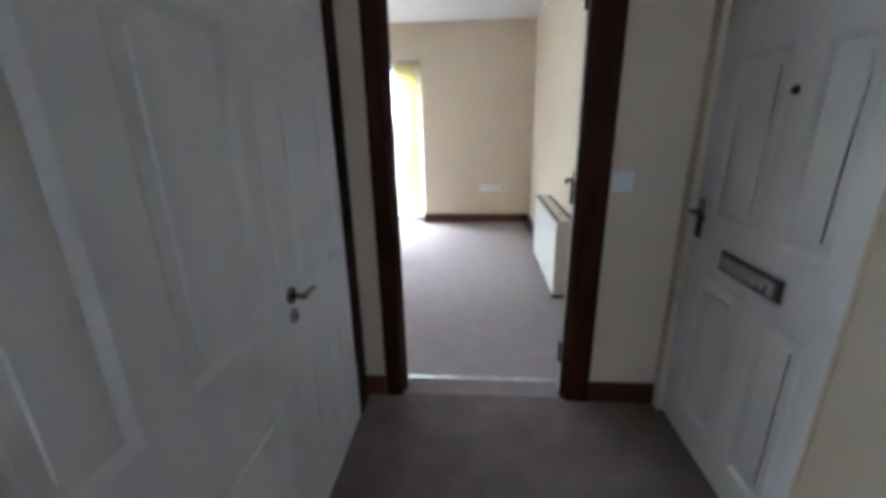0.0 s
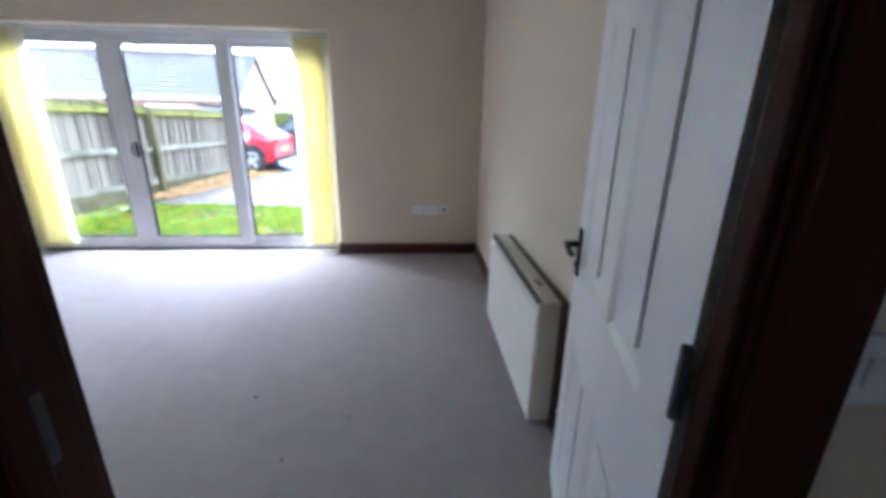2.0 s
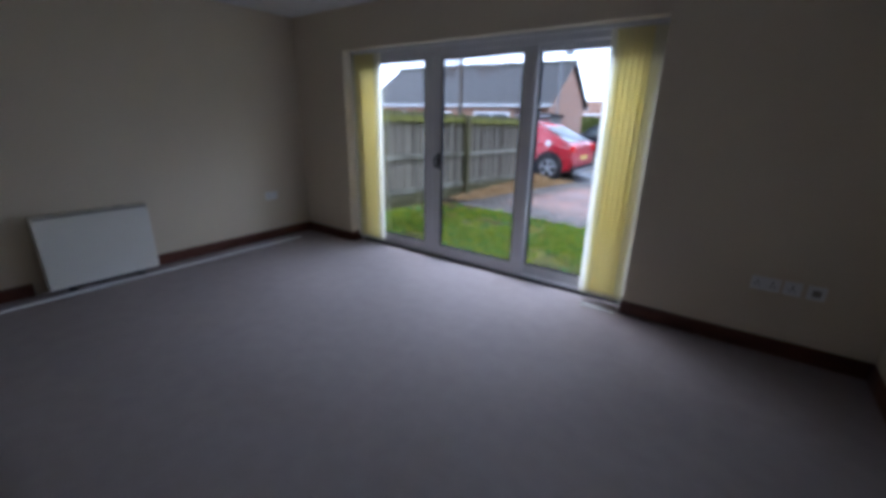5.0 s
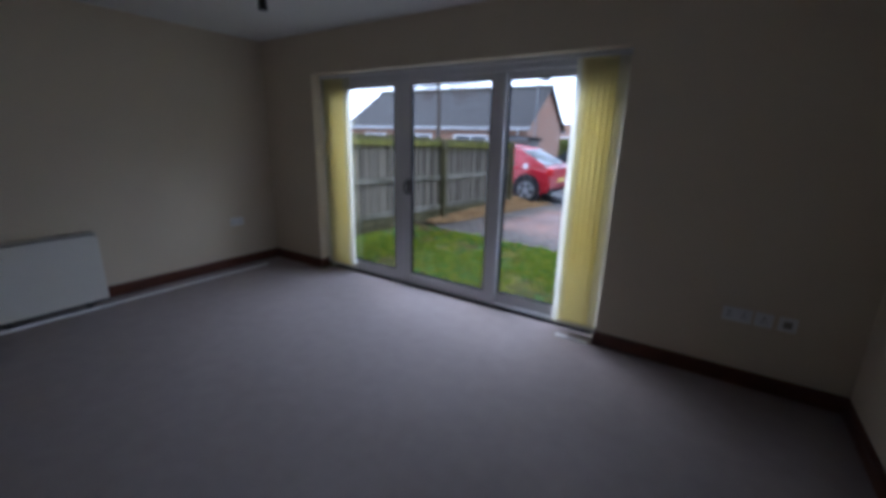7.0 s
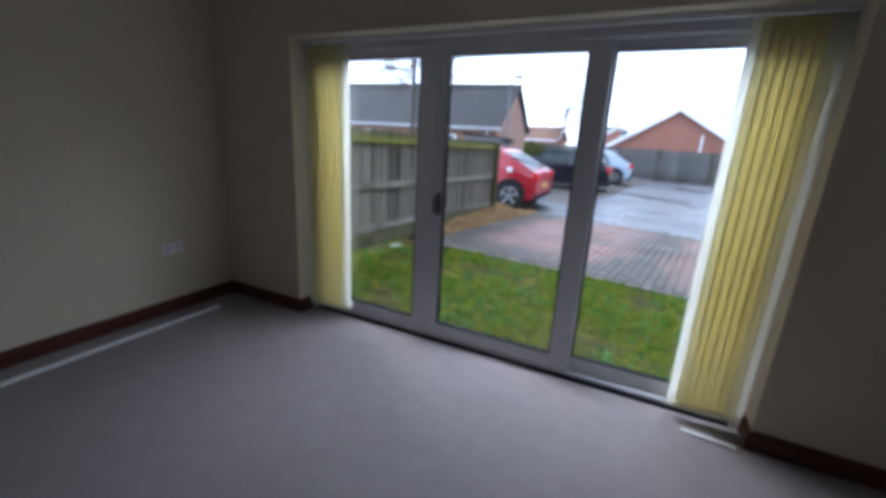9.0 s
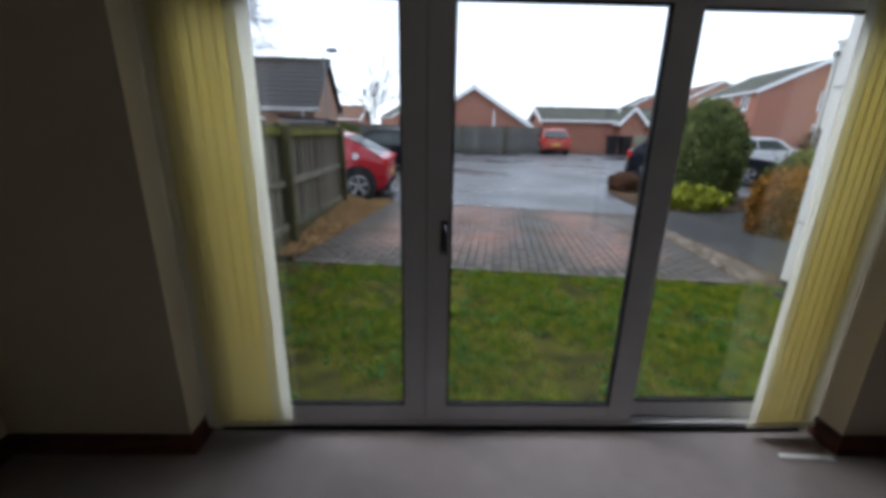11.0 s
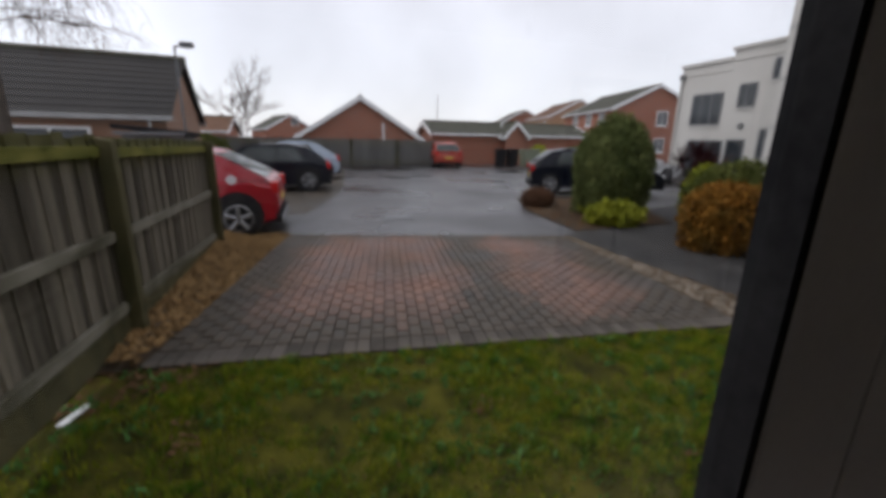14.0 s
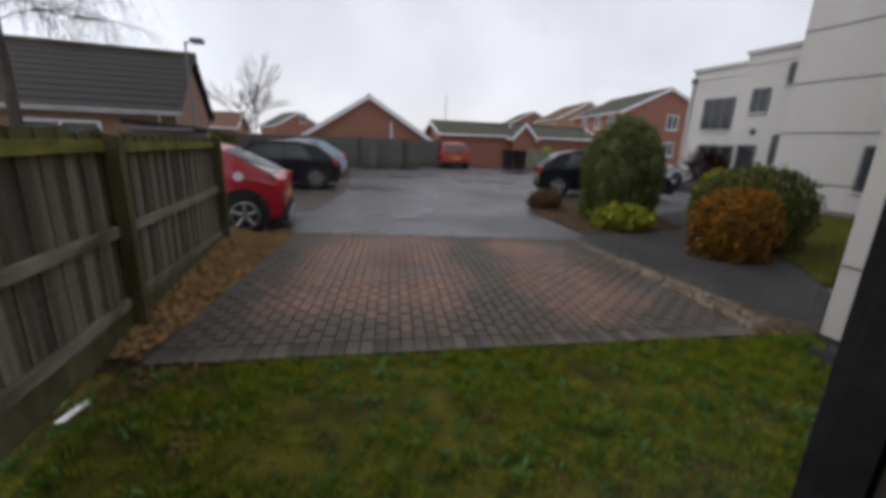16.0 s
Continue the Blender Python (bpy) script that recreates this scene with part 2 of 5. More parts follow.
BROWNBRICK = brickwork("dull_brown_brick_wall", (0.23, 0.115, 0.072), (0.30, 0.16, 0.10), (0.32, 0.27, 0.23))
ORANGEBRICK = brickwork("buff_orange_brick_wall", (0.38, 0.19, 0.10), (0.45, 0.25, 0.14), (0.40, 0.33, 0.27))
SLATE = surface("grey_roof_tiles", (0.015, 0.0145, 0.0145), (0.043, 0.040, 0.038), 0.75, 0.6, 12, 0.4, stretch=(1, 1, 1), spec=0.2)
BROWNTILE = surface("brown_roof_tiles", (0.12, 0.062, 0.038), (0.20, 0.11, 0.07), 0.8, 0.6, 12, 0.4, spec=0.2)
GREENTILE = surface("mossy_dark_roof_tiles", (0.055, 0.056, 0.042), (0.11, 0.108, 0.085), 0.8, 0.6, 12, 0.4, spec=0.2)
WHITEPAINT = surface("white_painted_timber", (0.72, 0.72, 0.72), (0.80, 0.80, 0.80), 0.5, 3, 60, 0.05)
DULLWHITE = surface("weathered_white_gutter", (0.26, 0.26, 0.255), (0.36, 0.36, 0.355), 0.6, 3, 60, 0.05)
DARKPANE = surface("dark_window_pane", (0.02, 0.025, 0.03), (0.05, 0.06, 0.07), 0.12, 1, 20, 0.0)
GREYFRAME = surface("grey_window_frame", (0.10, 0.105, 0.11), (0.15, 0.155, 0.16), 0.45, 3, 60, 0.03)
BARK = surface("grey_bark", (0.05, 0.042, 0.036), (0.12, 0.10, 0.085), 0.9, 6, 40, 0.6, spec=0.2)
TWIG = surface("reddish_twigs", (0.040, 0.025, 0.018), (0.085, 0.052, 0.036), 0.95, 6, 40, 0.0, spec=0.05)
HEDGE = leafy("dark_evergreen_leaves", (0.044, 0.070, 0.020), (0.18, 0.20, 0.072), 0.25)
LIME = leafy("lime_yellow_leaves", (0.12, 0.15, 0.014), (0.37, 0.37, 0.042), 0.25)
RUST = leafy("orange_brown_leaves", (0.085, 0.055, 0.012), (0.36, 0.155, 0.025), 0.2, 2.2, 2.2)
OLIVE = leafy("olive_leaves", (0.03, 0.05, 0.012), (0.13, 0.14, 0.035), 0.2)
MAROON = leafy("dark_maroon_leaves", (0.022, 0.008, 0.010), (0.07, 0.022, 0.025), 0.15)
BROWNLEAF = leafy("dry_brown_leaves", (0.08, 0.04, 0.025), (0.17, 0.09, 0.055), 0.15)


def carpaint(name, c):
    m = surface(name, tuple(v * 0.85 for v in c), c, 0.3, 1.2, 60, 0.0)
    m.node_tree.nodes["Principled BSDF"].inputs["Coat Weight"].default_value = 0.25
    m.node_tree.nodes["Principled BSDF"].inputs["Coat Roughness"].default_value = 0.06
    return m


CARRED = carpaint("red_car_paint", (0.36, 0.008, 0.02))
CARBLACK = carpaint("black_car_paint", (0.007, 0.009, 0.016))
CARBLACK.node_tree.nodes["Principled BSDF"].inputs["Coat Weight"].default_value = 0.1
CARBLACK.node_tree.nodes["Principled BSDF"].inputs["Specular IOR Level"].default_value = 0.25
CARBLUE = carpaint("silver_blue_car_paint", (0.42, 0.50, 0.60))
CARORANGE = carpaint("orange_red_car_paint", (0.40, 0.055, 0.035))
CARWHITE = carpaint("white_car_paint", (0.75, 0.76, 0.78))
TAIL = surface("red_tail_lens", (0.45, 0.01, 0.01), (0.6, 0.02, 0.02), 0.2, 5, 60, 0.0)
LENS = surface("clear_lamp_lens", (0.6, 0.6, 0.62), (0.72, 0.72, 0.74), 0.15, 5, 60, 0.0)
ALLOY = surface("alloy_rim", (0.17, 0.17, 0.175), (0.30, 0.30, 0.305), 0.35, 5, 60, 0.0, metal=0.7)
PLATE = surface("yellow_plate", (0.55, 0.42, 0.06), (0.62, 0.5, 0.1), 0.4, 5, 60, 0.0)
CARGLASS = surface("tinted_car_glass", (0.06, 0.075, 0.075), (0.12, 0.14, 0.14), 0.08, 1, 20, 0.0, spec=1.0)
GREENBIN = surface("green_bin_plastic", (0.16, 0.19, 0.13), (0.24, 0.27, 0.2), 0.5, 3, 60, 0.05)


# ---- building helpers ----
def slab(bm, x0, x1, y0, y1, z0, z1, bevel=0.0):
    v = [bm.verts.new((x, y, z)) for z in (z0, z1) for x, y in ((x0, y0), (x1, y0), (x1, y1), (x0, y1))]
    fs = [bm.faces.new([v[i] for i in q]) for q in ((3, 2, 1, 0), (4, 5, 6, 7), (0, 1, 5, 4), (1, 2, 6, 5), (2, 3, 7, 6), (3, 0, 4, 7))]
    if bevel:
        bmesh.ops.bevel(bm, geom=list({e for f in fs for e in f.edges}), offset=bevel, segments=2, affect="EDGES", profile=0.6)


def finish(name, bm, material, parent=None, label="", smooth=False):
    bmesh.ops.recalc_face_normals(bm, faces=bm.faces)
    me = bpy.data.meshes.new(name)
    bm.to_mesh(me)
    bm.free()
    if material:
        me.materials.append(material)
    if smooth:
        for p in me.polygons:
            p.use_smooth = True
    ob = new(name, me)
    if parent:
        ob.parent = parent
    if label:
        ob["label"] = label
    return ob


def part(name, bm, material, parent, label="", smooth=False):
    return finish(name, bm, material, parent, label, smooth)


def block(name, dims, material, parent, bevel=0.004, label=""):
    bm = bmesh.new()
    slab(bm, *dims, bevel=bevel)
    return part(name, bm, material, parent, label)


def structure(name, boxes, material, label, category, bevel=0.0):
    bm = bmesh.new()
    for d in boxes:
        slab(bm, *d, bevel=bevel)
    return tagged(finish(name, bm, material), label, category, kind="structure")


def thing(name, label, category, x=0, y=0, z=0, rz=0, group=""):
    ob = new(name)
    ob.matrix_basis = pose(x, y, z, 0, 0, rz)
    return tagged(ob, label, category, group)


def tube(bm, pts, r0, r1=None, n=8):
    """A round bar along pts, tapering from r0 to r1."""
    r1 = r0 if r1 is None else r1
    rings = []
    for i, p in enumerate(pts):
        p = Vector(p)
        d = (Vector(pts[min(i + 1, len(pts) - 1)]) - Vector(pts[max(i - 1, 0)])).normalized()
        a = d.cross(Vector((0, 0, 1)) if abs(d.z) < 0.9 else Vector((1, 0, 0))).normalized()
        b = d.cross(a)
        r = r0 + (r1 - r0) * i / max(1, len(pts) - 1)
        rings.append([bm.verts.new(p + a * r * math.cos(k * math.tau / n) + b * r * math.sin(k * math.tau / n)) for k in range(n)])
    for p, q in zip(rings, rings[1:]):
        for k in range(n):
            bm.faces.new((p[k], p[(k + 1) % n], q[(k + 1) % n], q[k]))
    bm.faces.new(rings[0][::-1])
    bm.faces.new(rings[-1])


def from_arrays(name, verts, faces, material, parent=None, label=""):
    me = bpy.data.meshes.new(name)
    me.from_pydata(verts, [], faces)
    me.materials.append(material)
    ob = new(name, me)
    if parent:
        ob.parent = parent
    if label:
        ob["label"] = label
    return ob


def prism(bm, outline, y0, y1):
    """Closed outline of (x, z) points pushed from y0 to y1."""
    a = [bm.verts.new((x, y0, z)) for x, z in outline]
    b = [bm.verts.new((x, y1, z)) for x, z in outline]
    n = len(outline)
    for i in range(n):
        bm.faces.new((a[i], a[(i + 1) % n], b[(i + 1) % n], b[i]))
    return bm.faces.new(a), bm.faces.new(b[::-1])


# ---- the room and the hall ----
RX, LX, BY = 0.0, -5.152, -3.465          # wall faces of the room
HL, HR, HY = -1.245, 0.148, -3.59          # wall faces of the hall
TOP = 2.40
WL, WR, WT = -4.352, -1.363, 2.02        # window opening
DL, DR, DT = -1.057, -0.272, 2.03          # doorway
structure("floor", [(LX - 0.3, 0.5, BY - 0.12, 0.14, -0.09, 0.0)], CARPET, "taupe grey cut-pile carpet covering the empty living room", "floor")
structure("hall_floor", [(HL - 0.3, 0.5, -8.6, BY - 0.12, -0.09, 0.0)], HALLCARPET, "worn brownish carpet in the entrance hall", "floor")
structure("ceiling", [(LX - 0.3, 0.5, BY - 0.12, 0.3, TOP, TOP + 0.12)], CEIL, "plain white painted ceiling of the living room", "ceiling")
structure("hall_ceiling", [(HL - 0.3, 0.5, -8.6, BY - 0.12, TOP, TOP + 0.12)], CEIL, "plain white painted hall ceiling", "ceiling")
structure("wall_window", [(LX - 0.3, WL, 0, 0.3, 0, TOP), (WR, 0.12, 0, 0.3, 0, TOP), (WL, WR, 0, 0.3, WT, TOP)], CREAM, "magnolia painted wall round the wide patio window", "wall")
structure("wall_right", [(RX, 0.42, BY, 0, 0, TOP)], CREAM, "plain magnolia painted living room wall", "wall")
structure("wall_left", [(LX - 0.3, LX, BY, 0, 0, TOP)], CREAM, "plain magnolia painted living room wall", "wall")
structure("wall_doorway", [(LX - 0.3, DL - 0.03, HY, BY, 0, TOP), (DR + 0.06, 0.42, HY, BY, 0, TOP), (DL - 0.03, DR + 0.06, HY, BY, DT + 0.03, TOP)], CREAM, "magnolia painted partition wall with a doorway", "wall")
FD0, FD1 = -4.405, -3.64                  # front door opening
structure("wall_hall_right", [(HR, 0.42, FD1, HY, 0, TOP), (HR, 0.42, -8.6, FD0, 0, TOP), (HR, 0.42, FD0, FD1, 2.02, TOP)], CREAM, "magnolia painted hall wall with the front door", "wall")
CD0, CD1 = -5.075, -3.755                  # cupboard opening
structure("wall_hall_left", [(HL - 0.3, HL, CD1, HY, 0, TOP), (HL - 0.3, HL, -8.6, CD0, 0, TOP), (HL - 0.3, HL, CD0, CD1, 2.02, TOP)], CREAM, "magnolia painted hall wall with double cupboard doors", "wall")
# unseen end wall; its opening is added only to let sky light into the hall
structure("wall_hall_back", [(HL - 0.3, -0.65, -8.8, -8.6, 0, TOP), (-0.15, 0.42, -8.8, -8.6, 0, TOP), (-0.65, -0.15, -8.8, -8.6, 0, 1.65), (-0.65, -0.15, -8.8, -8.6, 2.1, TOP)], CREAM, "plain magnolia hall end wall with an added opening for light", "wall")
structure("cupboard_back", [(HL - 0.36, HL - 0.3, CD0 - 0.1, CD1 + 0.1, 0, TOP)], CREAM, "plain back of the hall cupboard", "wall")
structure("front_door_backing", [(0.42, 0.46, FD0 - 0.1, FD1 + 0.1, 0, TOP)], RENDERWHITE, "plain outer face behind the front door", "wall")


def skirting(name, dims):
    x0, x1, y0, y1 = dims
    bm = bmesh.new()
    slab(bm, x0, x1, y0, y1, 0.001, 0.085)
    ix, iy = (0.004, 0) if x1 - x0 < y1 - y0 else (0, 0.004)
    slab(bm, x0 + ix, x1 - ix, y0 + iy, y1 - iy, 0.085, 0.105, bevel=0.003)
    return tagged(finish(name, bm, SKIRTWOOD), "dark red-brown stained wooden skirting board", "skirting board", kind="structure")


S = 0.016
skirting("baseboard_window_right", (WR, RX - 0.001, -S, -0.0005))
skirting("baseboard_window_left", (LX + 0.001, WL, -S, -0.0005))
skirting("baseboard_reveal_left", (WL + 0.0005, WL + S, -S, 0.14))
skirting("baseboard_reveal_right", (WR - S, WR - 0.0005, -S, 0.14))
skirting("baseboard_right", (RX - S, RX - 0.0005, BY + 0.02, -S - 0.001))
skirting("baseboard_left", (LX + 0.0005, LX + S, -1.73, -S - 0.001))
skirting("baseboard_left_far", (LX + 0.0005, LX + S, BY, -2.58))
skirting("baseboard_back", (LX + S, DL - 0.12, BY + 0.0005, BY + S))
skirting("baseboard_hall_strip", (HL, DL - 0.09, HY - S, HY - 0.0005))
skirting("baseboard_hall_right", (DR + 0.115, HR - 0.001, HY - S, HY - 0.0005))

# doorway between hall and room: lining, stops and architraves in dark stained wood
frame_doorway = tagged(new("door_frame_room"), "dark brown stained timber door frame of the living room", "door frame", kind="structure")
for nm, d in (("lining", (DL - 0.03, DL, HY - 0.004, BY + 0.004, 0, DT)), ("lining", (DR, DR + 0.06, HY - 0.004, -3.553, 0, DT)), ("lining", (DR + 0.045, DR + 0.06, -3.553, BY + 0.004, 0, DT)),
              ("lining", (DL - 0.03, DR + 0.06, HY - 0.004, BY + 0.004, DT, DT + 0.03)),
              ("door_stop", (DL, DL + 0.012, HY + 0.02, HY + 0.06, 0, DT)), ("door_stop", (DR - 0.012, DR, HY + 0.002, HY + 0.034, 0, DT)),
              ("architrave", (DL - 0.085, DL - 0.008, HY - 0.022, HY - 0.0045, 0, DT + 0.08)), ("architrave", (DR + 0.008, DR + 0.115, HY - 0.022, HY - 0.0045, 0, DT + 0.08)),
              ("architrave", (DL - 0.008, DR + 0.008, HY - 0.021, HY - 0.0045, DT + 0.008, DT + 0.08)),
              ("architrave", (DL - 0.085, DL - 0.008, BY + 0.0045, BY + 0.022, 0, DT + 0.08)), ("architrave", (DR + 0.05, DR + 0.125, BY + 0.0045, BY + 0.022, 0, DT + 0.08)),
              ("architrave", (DL - 0.008, DR + 0.008, BY + 0.0045, BY + 0.021, DT + 0.008, DT + 0.08))):
    block(nm, d, DARKWOOD, frame_doorway, 0.005)
sill_strip = tagged(new("threshold_strip"), "thin dull metal carpet threshold strip in the doorway", "threshold", kind="structure")
block("strip", (DL, DR, BY - 0.01, BY + 0.028, 0.0, 0.007), BRASS, sill_strip, 0.003)
block("strike_plate", (DL + 0.0002, DL + 0.002, -3.530, -3.508, 0.90, 1.0), IRON, frame_doorway, 0.0005, "dull dark latch keep")


def panelled_leaf(parent, w, h, t, cols, rows, material, name="leaf"):
    """A moulded panel door: local x from the hinge, face at y = 0, back at y = t; sunk panels on both faces."""
    xs = sorted({0, w, *[v for c in cols for v in c]})
    zs = sorted({0, h, *[v for r in rows for v in r]})
    bm = bmesh.new()
    sunk = []
    for y, flip in ((0, False), (t, True)):
        grid = {(i, j): bm.verts.new((x, y, z)) for i, x in enumerate(xs) for j, z in enumerate(zs)}
        for i in range(len(xs) - 1):
            for j in range(len(zs) - 1):
                q = [grid[i, j], grid[i + 1, j], grid[i + 1, j + 1], grid[i, j + 1]]
                f = bm.faces.new(q[::-1] if flip else q)
                if (xs[i], xs[i + 1]) in cols and (zs[j], zs[j + 1]) in rows:
                    sunk.append(f)
        rim = [grid[i, 0] for i in range(len(xs))] + [grid[len(xs) - 1, j] for j in range(1, len(zs))] + [grid[i, len(zs) - 1] for i in range(len(xs) - 2, -1, -1)] + [grid[0, j] for j in range(len(zs) - 2, 0, -1)]
        if flip:
            for k in range(len(rim)):
                bm.faces.new((first[k], rim[k], rim[(k + 1) % len(rim)], first[(k + 1) % len(rim)]))
        first = rim
    bm.normal_update()
    bmesh.ops.inset_individual(bm, faces=sunk, thickness=0.03, depth=-0.009)
    door_leaf = part(name, bm, material, parent)
    for c0, c1 in cols:
        for r0, r1 in rows:
            bm = bmesh.new()
            slab(bm, c0 + 0.044, c1 - 0.044, 0.0025, t - 0.0025, r0 + 0.044, r1 - 0.044)
            bmesh.ops.bevel(bm, geom=bm.edges[:], offset=0.008, segments=2, affect="EDGES")
            part("panel", bm, material, door_leaf)
    return door_leaf


def lever_handle(parent, x, z, y, out, toward, material, rose=False):
    """Back plate and lever; out: -1 or 1, the side it stands out on; toward: the way the lever points along x."""
    if rose:
        bm = bmesh.new()
        tube(bm, [(x, y, z + 0.02), (x, y + out * 0.009, z + 0.02)], 0.026, 0.024, 16)
        tube(bm, [(x, y, z - 0.045), (x, y + out * 0.008, z - 0.045)], 0.024, 0.022, 16)
        plate = part("handle_rose", bm, material, parent)
    else:
        plate = block("handle_plate", (x - 0.018, x + 0.018, min(y, y + out * 0.008), max(y, y + out * 0.008), z - 0.08, z + 0.07), material, parent, 0.003)
    bm = bmesh.new()
    tube(bm, [(x, y + out * 0.004, z + 0.02), (x, y + out * 0.025, z + 0.02), (x, y + out * 0.04, z + 0.02)], 0.010, 0.009)
    tube(bm, [(x - toward * 0.008, y + out * 0.04, z + 0.02), (x + toward * 0.035, y + out * 0.044, z + 0.022), (x + toward * 0.065, y + out * 0.042, z + 0.016), (x + toward * 0.085, y + out * 0.036, z + 0.012)], 0.010, 0.008)
    part("lever", bm, material, plate, smooth=True)
    bm = bmesh.new()
    tube(bm, [(x, y + out * 0.006, z - 0.045), (x, y + out * 0.014, z - 0.045)], 0.008)
    part("keyhole", bm, IRON, plate)
    return plate


SIX = [(0.15, 0.66), (0.88, 1.54), (1.66, 1.88)]
# living room door, swung open towards the right wall
room_door = thing("door_1", "white six-panel interior door standing open with a dark lever handle", "door", -0.2504, -3.5474, 0.012, 76.7)
leaf = panelled_leaf(room_door, 0.83, 1.98, 0.035, [(0.14, 0.375), (0.475, 0.72)], SIX, DOORWHITE)
lever_handle(room_door, 0.78, 0.92, 0.035, 1, -1, IRON)
lever_handle(room_door, 0.78, 0.92, 0.0, -1, -1, IRON)
block("latch_plate", (0.8305, 0.832, 0.008, 0.027, 0.87, 1.03), STEEL, room_door, 0.0005)
for hz in (0.22, 1.0, 1.74):
    bm = bmesh.new()
    tube(bm, [(-0.003, 0.040, hz - 0.05), (-0.003, 0.040, hz + 0.05)], 0.008)
    part("hinge", bm, IRON, room_door)

# front door
front = thing("front_door", "white panelled front door with letter plate and spy hole", "door", HR + 0.022, FD1 - 0.016, 0.012, -90)
panelled_leaf(front, 0.738, 1.99, 0.044, [(0.105, 0.355), (0.46, 0.64)], [(0.14, 0.72), (0.935, 1.49), (1.62, 1.88)], DOORWHITE)
bm = bmesh.new()
slab(bm, 0.225, 0.52, -0.012, -0.0005, 0.782, 0.852, bevel=0.004)
letter = part("letter_plate", bm, IRON, front, "black-edged letter plate")
block("flap", (0.24, 0.505, -0.019, -0.012, 0.796, 0.838), STEEL, letter, 0.002, "brushed metal flap")
bm = bmesh.new()
tube(bm, [(0.39, -0.0005, 1.366), (0.39, -0.009, 1.366)], 0.013, 0.010, 12)
part("spy_hole", bm, IRON, front, smooth=False)
lever_handle(front, 0.045, 0.93, 0.0, -1, 1, STEEL)
fframe = tagged(new("front_door_frame"), "cream painted front door frame", "door frame", kind="structure")
for d in ((HR - 0.003, HR + 0.09, FD1 - 0.014, FD1, 0, 2.02), (HR - 0.003, HR + 0.09, FD0, FD0 + 0.014, 0, 2.02), (HR - 0.003, HR + 0.09, FD0 + 0.014, FD1 - 0.014, 2.006, 2.02)):
    block("jamb", d, CREAM, fframe, 0.003)

# double cupboard doors in the hall
CUPROWS = [(0.14, 0.59), (0.82, 1.51), (1.62, 1.88)]
for y0, wide, cols, lab in ((-3.765, 0.548, [(0.055, 0.20), (0.265, 0.455)], "white panelled cupboard door with a bright lever handle"), (-4.316, 0.752, [(0.085, 0.385), (0.50, 0.675)], "white panelled cupboard door, closed")):
    cup = thing("cupboard_door", lab, "door", HL - 0.022, y0, 0.012, -90, "double cupboard doors in the hall")
    panelled_leaf(cup, wide, 1.985, 0.035, cols, CUPROWS, DOORWHITE)
    if wide < 0.6:
        lever_handle(cup, 0.505, 0.815, 0.035, 1, -1, STEEL, True)
for hz in (0.22, 1.0, 1.74):
    for o in [o for o in scene.objects if o.name == "cupboard_door"]:
        bm = bmesh.new()
        tube(bm, [(-0.004, 0.042, hz - 0.045), (-0.004, 0.042, hz + 0.045)], 0.008)
        part("hinge", bm, IRON, o)
cframe = tagged(new("cupboard_frame"), "dark brown stained architrave round the hall cupboard", "door frame", kind="structure")
for d in ((HL, HL + 0.018, CD1 - 0.002, CD1 + 0.112, 0, 2.09), (HL, HL + 0.018, CD0 - 0.075, CD0 + 0.002, 0, 2.09), (HL, HL + 0.017, CD0 + 0.002, CD1 - 0.002, 2.012, 2.09)):
    block("architrave", d, DARKWOOD, cframe, 0.005)

# light switch beside the doorway
switch = thing("light_switch", "white plastic light switch plate on the hall wall", "switch", -0.105, HY, 1.065)
block("plate", (-0.043, 0.043, -0.010, -0.0005, -0.043, 0.043), PLASTIC, switch, 0.003)
for rx in (-0.019, 0.019):
    block("rocker", (rx - 0.011, rx + 0.011, -0.015, -0.0102, -0.018, 0.018), PLASTIC, switch, 0.002)


def socket(name, label, w, x, y, z, rz, holes):
    s = thing(name, label, "socket", x, y, z, rz, "wall sockets")
    block("plate", (-w / 2, w / 2, -0.010, -0.0005, -0.043, 0.043), PLASTIC, s, 0.003)
    for hx in holes:
        for px, pz, sx, sz in ((0, 0.012, 0.004, 0.008), (-0.011, -0.012, 0.006, 0.003), (0.011, -0.012, 0.006, 0.003)):
            block("pin_slot", (hx + px - sx, hx + px + sx, -0.0115, -0.0102, pz - sz, pz + sz), IRON, s, 0)
        block("rocker", (hx + 0.018, hx + 0.03, -0.014, -0.0102, 0.008, 0.028), PLASTIC, s, 0.001)
    return s


socket("double_socket", "white double electric socket on the magnolia wall", 0.147, -0.575, 0, 0.45, 0, (-0.04, 0.035))
socket("aerial_socket", "white television aerial plate beside the socket", 0.086, -0.445, 0, 0.45, 0, (0,))
ph = socket("telephone_socket", "grey-white telephone socket plate on the wall", 0.086, -0.335, 0, 0.45, 0, ())
block("jack", (-0.02, 0.02, -0.02, -0.0102, -0.02, 0.02), GREYGRILLE, ph, 0.002)
socket("wall_socket", "white double socket low on the magnolia wall", 0.147, LX, -0.48, 0.5, 90, (-0.04, 0.035))


